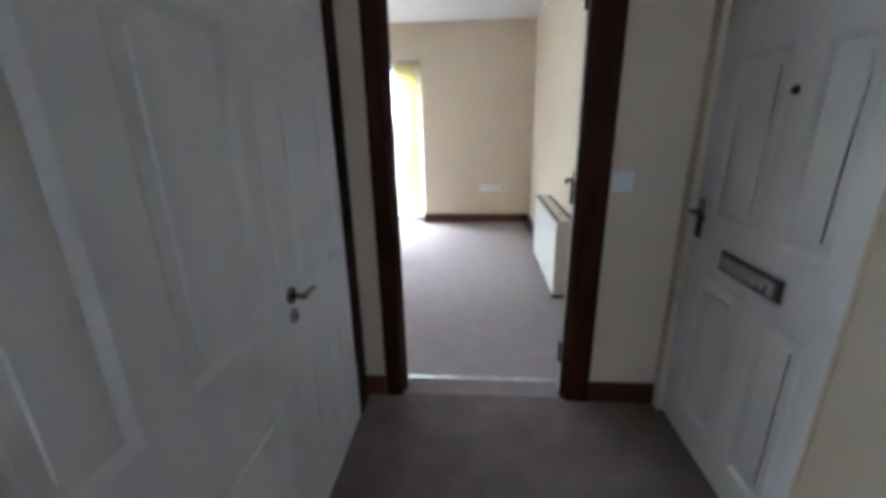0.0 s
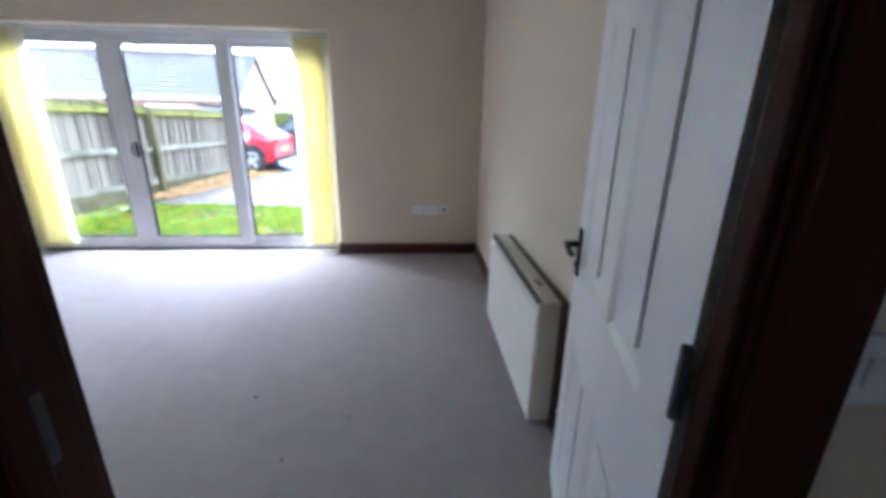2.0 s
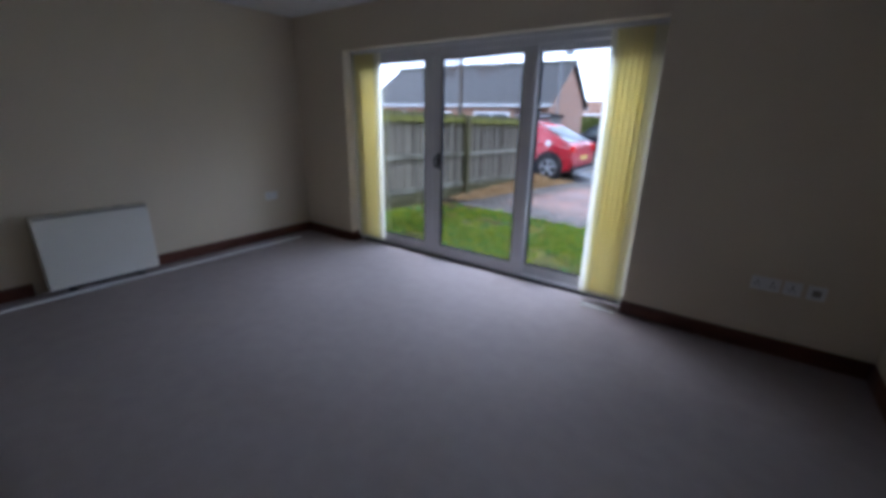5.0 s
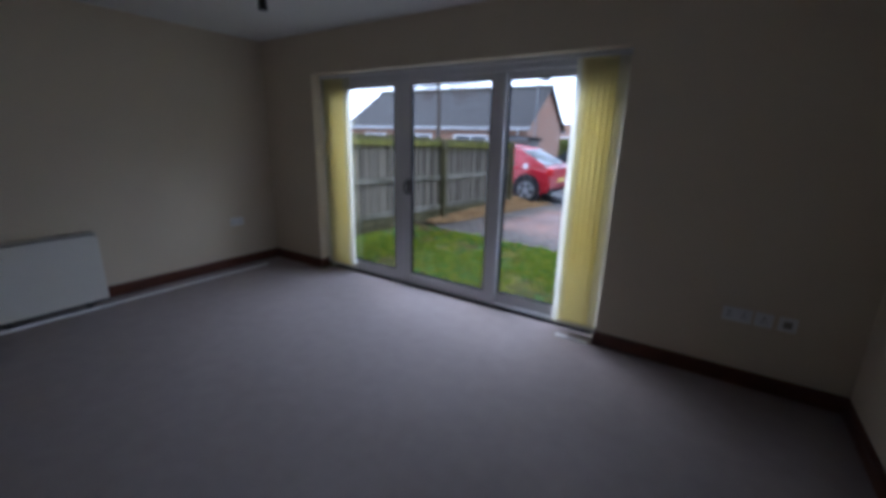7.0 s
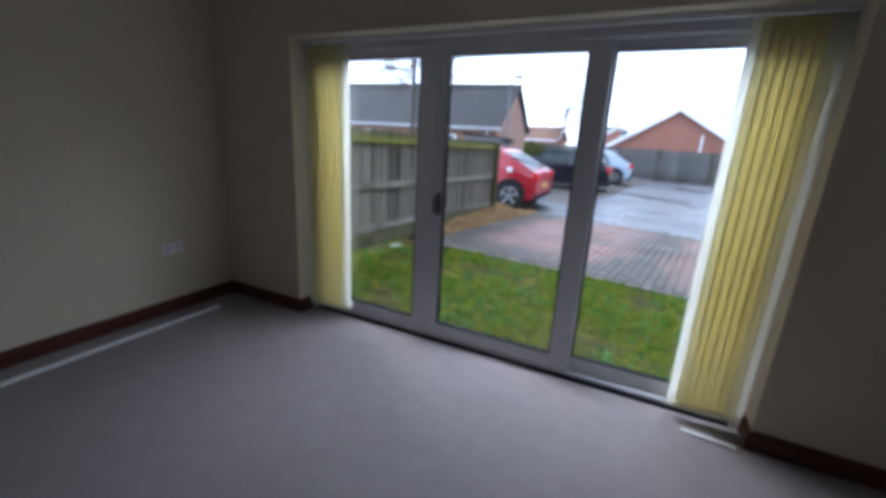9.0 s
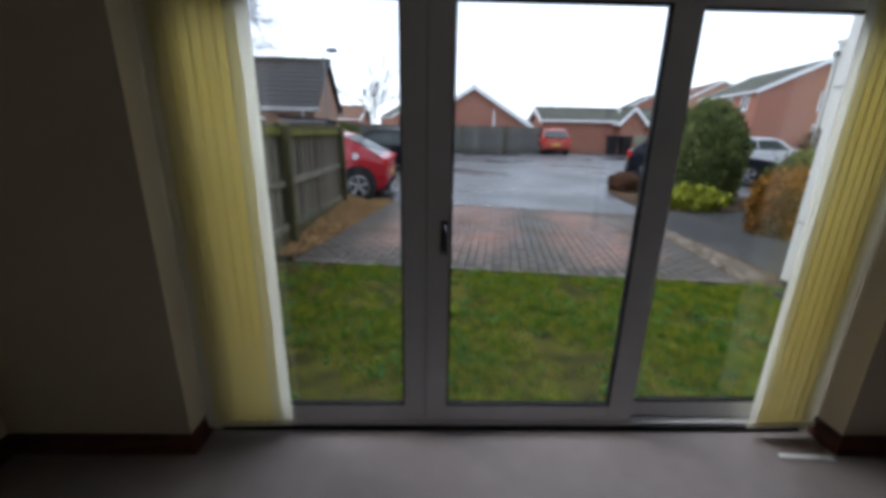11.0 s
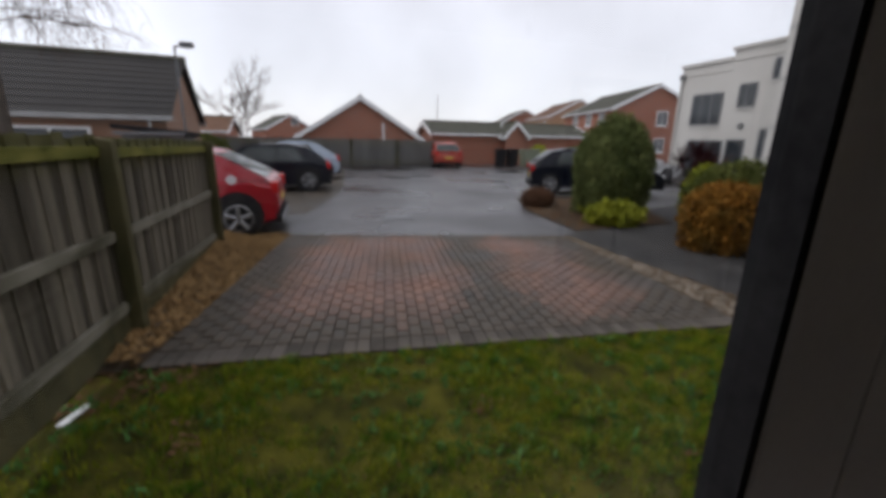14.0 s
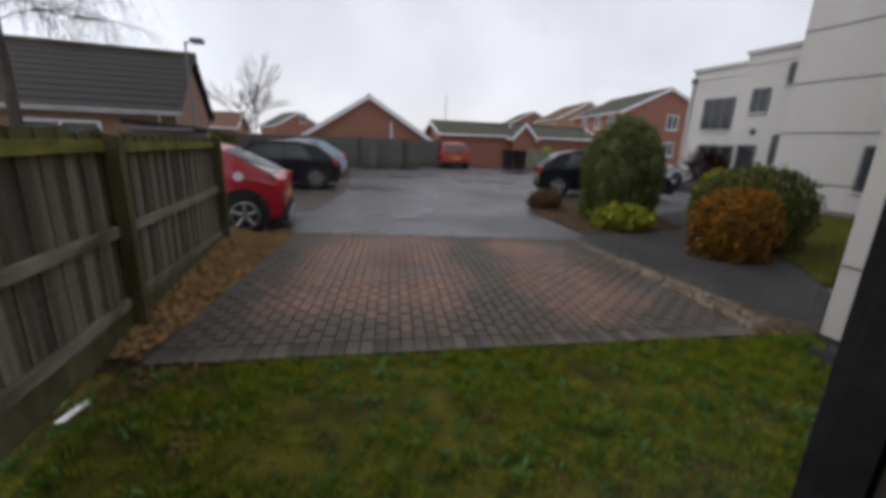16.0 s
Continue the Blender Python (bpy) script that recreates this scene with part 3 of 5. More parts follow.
def heater(label, length, z0, z1, x, y, rz):
    """A slim wall heater: local x along the wall, the wall at y = 0, front at y = -0.135."""
    h = thing("panel_heater", label, "heater", x, y, 0, rz, "electric panel heaters")
    bm = bmesh.new()
    slab(bm, -length / 2 + 0.02, length / 2 - 0.02, -0.128, -0.045, z0 + 0.004, z1 - 0.012, bevel=0.006)
    part("body", bm, HEATWHITE, h)
    for sx in (-1, 1):
        xa, xb = sorted((sx * (length / 2 - 0.0195), sx * length / 2))
        block("end_cap", (xa, xb, -0.132, -0.042, z0, z1 - 0.008), HEATSIDE, h, 0.006)
    block("front_panel", (-length / 2 + 0.002, length / 2 - 0.002, -0.138, -0.1325, z0 + 0.002, z1 - 0.045), HEATWHITE, h, 0.003)
    block("top_cover", (-length / 2 + 0.003, length / 2 - 0.003, -0.1075, -0.044, z1 - 0.0115, z1), HEATSIDE, h, 0.004)
    g = block("grille", (-length / 2 + 0.012, length / 2 - 0.012, -0.1315, -0.1080, z1 - 0.022, z1 - 0.0116), GREYGRILLE, h, 0.001)
    n = int(length / 0.03)
    for i in range(n):
        gx = -length / 2 + 0.02 + i * (length - 0.04) / (n - 1)
        block("slat", (gx - 0.0015, gx + 0.0015, -0.130, -0.1090, z1 - 0.0115, z1 - 0.004), GREYGRILLE, g, 0)
    bm = bmesh.new()
    slab(bm, length / 2 - 0.235, length / 2 - 0.165, -0.088, -0.062, z1 - 0.001, z1 + 0.006, bevel=0.003)
    part("control_panel", bm, GREYGRILLE, h, "small grey control panel")
    # the shade of the gap behind the heater is put into this plate's brown
    block("back_plate", (-length / 2 + 0.006, length / 2 - 0.006, -0.0415, -0.001, z0 + 0.05, z1 - 0.012), HEATGAP, h, 0.002, "back plate in the dark brown of the shaded gap")
    for sx in (-1, 1):
        block("foot", (sx * (length / 2 - 0.14) - 0.02, sx * (length / 2 - 0.14) + 0.02, -0.115, -0.03, 0.0005, z0 + 0.0055), IRON, h, 0.002)
    return h


heater("slim cream enamelled electric panel heater on the wall", 1.03, 0.075, 0.634, RX, -2.015, 90 + 180)
heater("slim cream electric panel heater on the far wall", 0.76, 0.04, 0.625, LX, -2.13, 90)

trunk = thing("cable_trunking", "white plastic cable trunking lying along the carpet edge", "trunking", -4.945, -1.65, 0)
block("channel", (-0.02, 0.02, -1.4, 1.36, 0.0005, 0.012), PLASTIC, trunk, 0.003)
loose = thing("plastic_strip", "short loose white plastic strip on the carpet", "strip", -1.53, -0.03, 0, -4)
block("strip", (-0.12, 0.12, -0.014, 0.014, 0.0005, 0.009), PLASTIC, loose, 0.002)

pend = thing("pendant_lamp", "bare white pendant cable with dark lampholder, no shade", "ceiling lamp", -2.6, -1.67, TOP)
bm = bmesh.new()
tube(bm, [(0, 0, -0.0005), (0, 0, -0.018), (0, 0, -0.03)], 0.045, 0.02, 16)
part("ceiling_rose", bm, PLASTIC, pend)
bm = bmesh.new()
tube(bm, [(0, 0, -0.03), (0, 0, -0.36)], 0.004)
part("cable", bm, PLASTIC, pend)
bm = bmesh.new()
tube(bm, [(0, 0, -0.36), (0, 0, -0.375), (0, 0, -0.43)], 0.012, 0.021, 14)
part("lampholder", bm, IRON, pend)

# small dark marks on the carpet
for sx, sy, r in ((-1.395, -2.226, 0.010), (-1.15, -2.62, 0.007), (-0.92, -2.38, 0.006)):
    bm = bmesh.new()
    bmesh.ops.create_icosphere(bm, subdivisions=1, radius=r)
    bmesh.ops.scale(bm, vec=(1.3, 0.9, 0.3), verts=bm.verts)
    ob = tagged(finish("carpet_debris", bm, SOIL), "tiny dark crumb of dirt on the carpet", "debris", "crumbs on the carpet")
    ob.location = (sx, sy, r * 0.3)

# ---- the patio window ----
win = tagged(new("window_1"), "white plastic patio window in three sliding panels", "window", kind="structure")
F0, F1 = 0.15, 0.285
for d in ((WL, WL + 0.06, F0, F1, 0.0, WT), (WR - 0.06, WR, F0, F1, 0.0, WT), (WL + 0.06, WR - 0.06, F0, F1, WT - 0.075, WT), (WL + 0.06, WR - 0.06, F0 + 0.004, F1, 0.0, 0.04)):
    block("frame_bar", d, UPVC, win, 0.004)
block("threshold_seal", (WL + 0.06, WR - 0.06, F0 - 0.012, F0 + 0.0035, 0.0005, 0.022), RUBBER, win, 0.002, "black rubber threshold seal")


def sash(x0, x1, y0, y1, ls, rs, label):
    z0, z1 = 0.042, WT - 0.077
    s = new("sash")
    s.parent = win
    s["label"] = label
    gx0, gx1, gz0, gz1 = x0 + ls, x1 - rs, 0.131, 1.893
    for nm, d in (("stile", (x0, gx0, y0, y1, z0, z1)), ("stile", (gx1, x1, y0, y1, z0, z1)), ("rail", (gx0, gx1, y0 + 0.0005, y1 - 0.0005, z0, gz0)), ("rail", (gx0, gx1, y0 + 0.0005, y1 - 0.0005, gz1, z1))):
        block(nm, d, UPVC, s, 0.004)
    ym = y1 - 0.010
    g = 0.008
    for d in ((gx0, gx0 + g, y0 + 0.0008, y1 - 0.0008, gz0, gz1), (gx1 - g, gx1, y0 + 0.0008, y1 - 0.0008, gz0, gz1), (gx0 + g, gx1 - g, y0 + 0.0008, y1 - 0.0008, gz0, gz0 + g), (gx0 + g, gx1 - g, y0 + 0.0008, y1 - 0.0008, gz1 - g, gz1)):
        block("gasket", d, RUBBER, s, 0)
    pane = block("pane", (gx0 + 0.004, gx1 - 0.004, ym - 0.003, ym + 0.003, gz0 + 0.004, gz1 - 0.004), GLASS, s, 0, "clear glass pane")
    pane.visible_shadow = False
    return s


sash(WL + 0.062, -3.306, 0.160, 0.193, 0.085, 0.100, "white plastic sliding panel")
mid = sash(-3.304, -2.278, 0.160, 0.193, 0.100, 0.119, "white plastic sliding panel with black handle")
sash(-2.355, WR - 0.062, 0.199, 0.232, 0.085, 0.085, "white plastic fixed panel")
bm = bmesh.new()
slab(bm, -3.245, -3.213, 0.150, 0.1595, 0.915, 1.06, bevel=0.003)
plate = part("handle_plate", bm, IRON, mid, "black handle plate")
bm = bmesh.new()
tube(bm, [(-3.229, 0.152, 1.035), (-3.227, 0.108, 1.04), (-3.227, 0.088, 1.02), (-3.227, 0.084, 0.985), (-3.227, 0.088, 0.955), (-3.227, 0.108, 0.938), (-3.229, 0.152, 0.942)], 0.0115, n=10)
part("handle", bm, IRON, mid, "black D-shaped pull handle", smooth=True)


# added black strip that darkens the fixed panel's edge where sky light whitens it
block("edge_shade_strip", (-2.362, -2.3552, 0.197, 0.234, 0.043, WT - 0.078), RUBBER, mid, 0.0, "added dark strip shading the edge of the fixed panel")
block("meeting_seal", (-3.318, -3.292, 0.1935, 0.1975, 0.043, WT - 0.078), RUBBER, mid, 0.0, "dark seal where two panels meet")


def blind(x0, x1, label, turn):
    b = thing("vertical_blind", label, "blind", 0, 0, 0, 0, "vertical blinds drawn to the sides")
    n = 8
    for i in range(n):
        cx = x0 + 0.04 + (x1 - x0 - 0.08) * i / (n - 1)
        a = radians(turn + (i * 7 % 5 - 2) * 0.7)
        bm = bmesh.new()
        cols = []
        for k in range(7):
            u = (k / 6 - 0.5) * 0.089
            bow = 0.0018 * (1 - (2 * k / 6 - 1) ** 2)
            px, py = u * math.cos(a) - bow * math.sin(a), u * math.sin(a) + bow * math.cos(a)
            cols.append([bm.verts.new((cx + px, 0.118 + py + 0.0018 * i - 0.01, z)) for z in (0.065, 0.7, 1.35, 1.985)])
        for p, q in zip(cols, cols[1:]):
            for j in range(3):
                bm.faces.new((p[j], q[j], q[j + 1], p[j + 1]))
        bmesh.ops.solidify(bm, geom=bm.faces[:], thickness=0.0012)
        sl = part("slat", bm, BLINDPALE if i in (0, n - 1) else BLIND, b, smooth=True)
        block("weight", (cx - 0.042, cx + 0.042, 0.105 + 0.0018 * i, 0.111 + 0.0018 * i, 0.05, 0.075), BLINDPALE, sl, 0.001)
    bm = bmesh.new()
    tube(bm, [(x0 + 0.01, 0.118, 0.058), ((x0 + x1) / 2, 0.122, 0.05), (x1 - 0.01, 0.118, 0.058)], 0.0015, n=5)
    part("bead_chain", bm, PLASTIC, b)
    return b


blind(-4.335, -3.948, "stack of yellow fabric vertical blind slats", 9)
blind(-1.725, -1.375, "stack of yellow fabric vertical blind slats", 8)
rail = thing("blind_headrail", "slim white headrail of the vertical blind", "blind rail")
block("rail", (WL + 0.004, WR - 0.004, 0.098, 0.138, 1.992, WT - 0.001), UPVC, rail, 0.003)

# ---- outside: ground ----
GZ = -0.13
ground = structure("ground", [(-400, 400, 0.3, 700, -0.5, GZ - 0.012)], ASPHALT, "damp grey asphalt of the parking court", "ground")


def heap(x, y):
    """Height of the gravel heaped against the fence over the level ground."""
    return 0.10 * min(1.0, max(0.0, (-4.72 - x) / 0.32))


def polygon_patch(name, pts, z, material, label, category, step=0.0, rough_z=0.0, lift=None):
    """A flat or gently uneven patch bounded by pts, with its rim turned down into the ground."""
    bm = bmesh.new()
    top = [bm.verts.new((x, y, z)) for x, y in pts]
    low = [bm.verts.new((x, y, GZ - 0.05)) for x, y in pts]
    f = bm.faces.new(top)
    for i in range(len(pts)):
        bm.faces.new((top[i], low[i], low[(i + 1) % len(pts)], top[(i + 1) % len(pts)]))
    if step:
        bmesh.ops.triangulate(bm, faces=[f])
        for _ in range(5):
            long = [e for e in bm.edges if e.calc_length() > step and all(v.co.z > GZ - 0.04 for v in e.verts)]
            if long:
                bmesh.ops.subdivide_edges(bm, edges=long, cuts=1, use_grid_fill=True)
        bmesh.ops.triangulate(bm, faces=bm.faces[:])
        for v in bm.verts:
            if v.co.z > GZ - 0.04:
                v.co.z += rough_z * noise.noise(v.co * 2.3) + (lift(v.co.x, v.co.y) if lift else 0.0)
    return tagged(finish(name, bm, material, smooth=bool(step)), label, category, kind="structure")


def inside(x, y, pts):
    c = False
    for i in range(len(pts)):
        (xa, ya), (xb, yb) = pts[i], pts[i - 1]
        if (ya > y) != (yb > y) and x < (xb - xa) * (y - ya) / (yb - ya) + xa:
            c = not c
    return c


PA, PB, PC, PD = (-4.92, 3.0), (-0.01, 2.42), (0.36, 5.98), (-4.12, 7.04)    # corners of the brick paving
LAWN = [(-5.6, 0.3), (0.2, 0.3), (0.2, 1.96), (0.75, 2.0), (0.68, 2.34), PB, PA, (-5.6, 3.02)]
lawn = polygon_patch("lawn", LAWN, GZ + 0.012, TURF, "uneven mossy lawn with weeds and bare spots", "lawn", 0.25, 0.02)
BAY = [(-9.4, 10.0), (-3.9, 9.2), (-2.9, 13.0), (-2.2, 21.5), (-9.4, 21.5)]
polygon_patch("parking_bays", BAY, GZ - 0.006, PAVERDIRTY, "brownish block-paved parking bays", "paving")
LAWN2 = [(2.3, 3.3), (9.5, 2.2), (9.5, 9.0), (5.6, 8.6), (3.1, 4.2)]
polygon_patch("lawn_side", LAWN2, GZ + 0.01, TURF, "strip of lawn in front of the white flats", "lawn")
BED = [(0.95, 6.35), (3.4, 6.55), (4.4, 8.3), (3.8, 10.4), (1.9, 10.6), (1.15, 8.6)]
polygon_patch("planting_bed", BED, GZ + 0.008, SOIL, "brown soil planting bed with shrubs", "planting bed")
GRAVEL_L = [(-5.45, 3.0), PA, PD, (-4.25, 7.25), (-5.45, 7.2)]
polygon_patch("gravel_bed", GRAVEL_L, GZ + 0.004, SOIL, "earth under the brown gravel beside the fence", "gravel bed", 0.2, 0.01, heap)
GRAVEL_R = [PB, (0.7, 2.34), (0.56, 4.45), (0.50, 6.0), PC]
polygon_patch("gravel_strip", GRAVEL_R, GZ + 0.004, SOIL, "earth under the strip of pale edging stones", "gravel bed")

PATH_EDGE = [(0.70, 2.34), (0.75, 2.0), (2.3, 3.3), (3.1, 4.2), (5.6, 8.6), (4.4, 8.3), (3.4, 6.55), (0.95, 6.35), (0.50, 6.02), (0.56, 4.45)]
polygon_patch("footpath", PATH_EDGE, GZ - 0.005, PATHTAR, "dark rough tarmac footpath beside the paving", "path")

rng = np.random.default_rng(4)


def scatter(pts, count, keep=lambda x, y: True):
    xs, ys = [p[0] for p in pts], [p[1] for p in pts]
    out = []
    while len(out) < count:
        x, y = rng.uniform(min(xs), max(xs)), rng.uniform(min(ys), max(ys))
        if inside(x, y, pts) and keep(x, y):
            out.append((x, y))
    return out


def blades(name, pts, count, material, label, height, width, z, lean=0.6, keep=lambda x, y: True):
    vs, fs = [], []
    for x, y in scatter(pts, count, keep):
        clump = noise.noise(Vector((x * 7, y * 7, 5.0))) + 0.6 * noise.noise(Vector((x * 17, y * 17, 2.0)))
        a, h, w = rng.uniform(0, math.tau), height * rng.uniform(0.4, 1.2) * min(2.2, max(0.35, 1 + 1.5 * clump)), width * rng.uniform(0.6, 1.3)
        la, ll = rng.uniform(0, math.tau), lean * h * rng.uniform(0.2, 1.0)
        dx, dy = math.cos(a) * w, math.sin(a) * w
        zz = z + 0.02 * noise.noise(Vector((x * 2.3, y * 2.3, z * 2.3)))
        n = len(vs)
        mx, my = x + math.cos(la) * ll * 0.4, y + math.sin(la) * ll * 0.4
        vs += [(x - dx, y - dy, zz - 0.006), (x + dx, y + dy, zz - 0.006), (mx + dx * 0.7, my + dy * 0.7, zz + h * 0.6), (mx - dx * 0.7, my - dy * 0.7, zz + h * 0.6), (x + math.cos(la) * ll, y + math.sin(la) * ll, zz + h)]
        fs += [(n, n + 1, n + 2, n + 3), (n + 3, n + 2, n + 4)]
    ob = from_arrays(name, vs, fs, material)
    return tagged(ob, label, "grass", kind="stuff")


def tufted(x, y):
    return noise.noise(Vector((x * 1.1, y * 1.1, 3.0))) + 0.5 * noise.noise(Vector((x * 3.5, y * 3.5, 1.0))) > rng.uniform(-0.45, 0.25)


NEAR = [(-5.5, 0.32), (0.05, 0.32), (0.05, 1.93), (0.65, 2.2), (-0.01, 2.39), (-4.92, 2.97), (-5.4, 2.98)]
blades("grass", NEAR, 70000, BLADE, "short rough green and yellowish lawn grass", 0.044, 0.0034, GZ + 0.012, keep=tufted)
blades("weeds", NEAR, 4200, CLOVER, "broad-leaved bluish green weeds in the lawn", 0.026, 0.0085, GZ + 0.024, 1.5, keep=lambda x, y: noise.noise(Vector((x * 1.4, y * 1.4, 9.0))) > 0.0 and noise.noise(Vector((x * 9, y * 9, 6.0))) > 0.22)
blades("weeds", NEAR, 900, CLOVER, "scattered larger plantain leaves in the lawn", 0.034, 0.013, GZ + 0.024, 1.3, keep=lambda x, y: noise.noise(Vector((x * 5, y * 5, 2.0))) > 0.18)
blades("grass", LAWN2, 5000, BLADE, "rough lawn grass by the flats", 0.05, 0.006, GZ + 0.01)
blades("fallen_leaves", NEAR, 230, DEADLEAF, "scattered dead brown leaves on the lawn", 0.010, 0.013, GZ + 0.03, 3.0)


def pebbles(name, pts, count, material, label, r, z, flat=0.55, lift=None):
    vs, fs = [], []
    base = [(1, 0, 0), (0.3, 0.95, 0.1), (-0.8, 0.6, 0), (-0.85, -0.5, 0.1), (0.25, -0.95, 0), (0.1, 0.05, 0.8)]
    for x, y in scatter(pts, count):
        s, a = r * rng.uniform(0.5, 1.5), rng.uniform(0, math.tau)
        n, c, d = len(vs), math.cos(a), math.sin(a)
        sx = rng.uniform(0.7, 1.3)
        zg = z + (lift(x, y) if lift else 0.0)
        for bx, by, bz in base:
            vs.append((x + s * (bx * sx * c - by * d), y + s * (bx * sx * d + by * c), zg + s * flat * (bz + 0.1)))
        fs += [(n + i, n + (i + 1) % 5, n + 5) for i in range(5)]
    return tagged(from_arrays(name, vs, fs, material), label, "gravel", kind="stuff")


pebbles("gravel", GRAVEL_L, 3600, STONES, "orange-brown gravel and leaf litter beside the fence", 0.034, GZ + 0.005, 1.0, heap)
pebbles("gravel", GRAVEL_R, 1500, DULLSTONES, "dull brown gravel along the paved edge", 0.022, GZ + 0.005, 0.8)
pebbles("edging_stones", [(0.08, 2.55), (0.50, 2.55), (0.50, 5.9), (0.38, 5.9)], 420, PALESTONES, "larger pale stones along the paved edge", 0.026, GZ + 0.012, 0.9)
pebbles("litter", BED, 1600, DEADLEAF, "dead leaves lying on the planting bed", 0.028, GZ + 0.01, 0.4)
pebbles("leaf_litter", [(-5.5, 2.4), (-4.7, 2.6), (-4.4, 2.95), (-5.5, 3.1)], 380, DEADLEAF, "dead leaves at the foot of the fence", 0.014, GZ + 0.025, 0.5)

scrap = thing("litter_scrap", "crumpled white paper scrap by the fence", "litter", -5.06, 2.52, GZ + 0.03, 82)
bm = bmesh.new()
slab(bm, -0.11, 0.11, -0.022, 0.022, 0, 0.012, bevel=0.004)
for v in bm.verts:
    v.co.z += 0.012 * math.sin(v.co.x * 40)
part("paper", bm, WHITEPAINT, scrap)

man = thing("manhole_cover", "grey iron drain cover set in the asphalt", "drain cover", -2.05, 8.35, GZ - 0.012)
block("rim", (-0.32, 0.32, -0.24, 0.24, 0.0005, 0.008), IRON, man, 0.002)
block("lid", (-0.28, 0.28, -0.20, 0.20, 0.0085, 0.013), GREYFRAME, man, 0.002)

# ---- fence beside the lawn ----
FX = -5.10
fence = thing("fence", "weathered grey close-board timber fence with mossy rails", "fence")
bmesh_board = bmesh.new()
slab(bmesh_board, -0.009, 0.009, -0.0525, 0.0525, 0, 1.0, bevel=0.0)
board_mesh = bpy.data.meshes.new("board")
bmesh_board.to_mesh(board_mesh)
bmesh_board.free()
board_mesh.materials.append(FENCEWOOD)


far_board = board_mesh.copy()
far_board.materials[0] = GREYBOARD


def board_run(parent, x, y0, y1, z0, z1, along="y", pitch=0.098, fall=0.0):
    n = int(abs(y1 - y0) / pitch)
    for i in range(n):
        b = new("board", board_mesh if along == "y" else far_board)
        b.parent = parent
        p = y0 + (i + 0.5) * (y1 - y0) / n
        lift, top = random.uniform(-0.012, 0.012), z1 + fall * (i + 0.5) / n + random.uniform(-0.018, 0.012)
        off = 0.013 * (i % 2) + random.uniform(-0.002, 0.002)
        if along == "y":
            b.matrix_basis = pose(x - off, p, z0 + lift, random.uniform(-0.4, 0.4), 0, random.uniform(-2, 2)) @ Matrix.Diagonal((1, 1, top - z0, 1))
        else:
            b.matrix_basis = pose(p, x - off, z0 + lift, 0, random.uniform(-0.4, 0.4), 90) @ Matrix.Diagonal((1, pitch / 0.098, top - z0, 1))


def sloping_bar(name, x0, x1, y0, y1, za, zb, half, material):
    """A rail from y0 to y1 whose middle falls from za to zb."""
    bm = bmesh.new()
    slab(bm, x0, x1, y0, y1, -half, half, bevel=0.006)
    for v in bm.verts:
        v.co.z += za + (zb - za) * (v.co.y - y0) / (y1 - y0)
    return part(name, bm, material, fence)


posts = [0.42, 3.50, 6.50]
for k, py in enumerate(posts):
    bm = bmesh.new()
    slab(bm, -0.05, 0.05, -0.05, 0.05, GZ - 0.03, 1.47 - 0.04 * k, bevel=0.008)
    for v in bm.verts:
        if v.co.z > 1 and v.co.x > 0:
            v.co.z -= 0.02
    p = part("post", bm, POSTWOOD, fence)
    p.location = (FX + 0.045, py, 0)
# for each panel: board tops, top, middle and bottom rails at its two ends
for (ya, yb), levels in zip(zip(posts, posts[1:]), (((1.50, 1.435), (1.375, 1.335), (0.83, 0.735), (0.30, 0.19)), ((1.43, 1.38), (1.325, 1.275), (0.725, 0.665), (0.195, 0.055)))):
    (ta, tb), top_rail, mid_rail, low_rail = levels
    board_run(fence, FX - 0.028, ya - 0.02, yb + 0.02, low_rail[1] - 0.09, ta, "y", 0.098, tb - ta)
    for lv, mat in ((top_rail, TOPRAILWOOD), (mid_rail, RAILWOOD), (low_rail, RAILWOOD)):
        sloping_bar("rail", FX - 0.017, FX + 0.022, ya + 0.052, yb - 0.052, lv[0], lv[1], 0.04, mat)
    # dark post wood puts the shadow below the low rail into this board's colour
    sloping_bar("shaded_gravel_board", FX - 0.012, FX + 0.010, ya + 0.052, yb - 0.052, low_rail[0] - 0.145, low_rail[1] - 0.145, 0.10, POSTWOOD)

# ---- brick paving ----
bed = polygon_patch("paving", [PA, PB, PC, PD], GZ + 0.014, JOINT, "red block paving with dark algae-stained edges and wheel tracks", "paving")


def paver_mesh(name, material, sx, sy):
    bm = bmesh.new()
    v = [bm.verts.new((x, y, z)) for z, i in ((0, 0), (0.014, 0), (0.018, 0.004)) for x, y in ((-sx + i, -sy + i), (sx - i, -sy + i), (sx - i, sy - i), (-sx + i, sy - i))]
    for k in (0, 4):
        for i in range(4):
            bm.faces.new((v[k + i], v[k + (i + 1) % 4], v[k + 4 + (i + 1) % 4], v[k + 4 + i]))
    bm.faces.new(v[8:12])
    me = bpy.data.meshes.new(name)
    bm.to_mesh(me)
    bm.free()
    me.materials.append(material)
    return me


bricks = [paver_mesh("brick", p, 0.0462, 0.0905) for p in PAVERS]


def paved(u, v):
    """The ground point at u across and v along the paving."""
    q = [Vector((*p, 0)) for p in (PA, PB, PC, PD)]
    return q[0].lerp(q[1], u).lerp(q[3].lerp(q[2], u), v)


rest = [([], []) for p in PAVERS]
border = paver_mesh("brick", BORDERBRICK, 0.0475, 0.0985)
NU, NV, made = 47, 19, 0


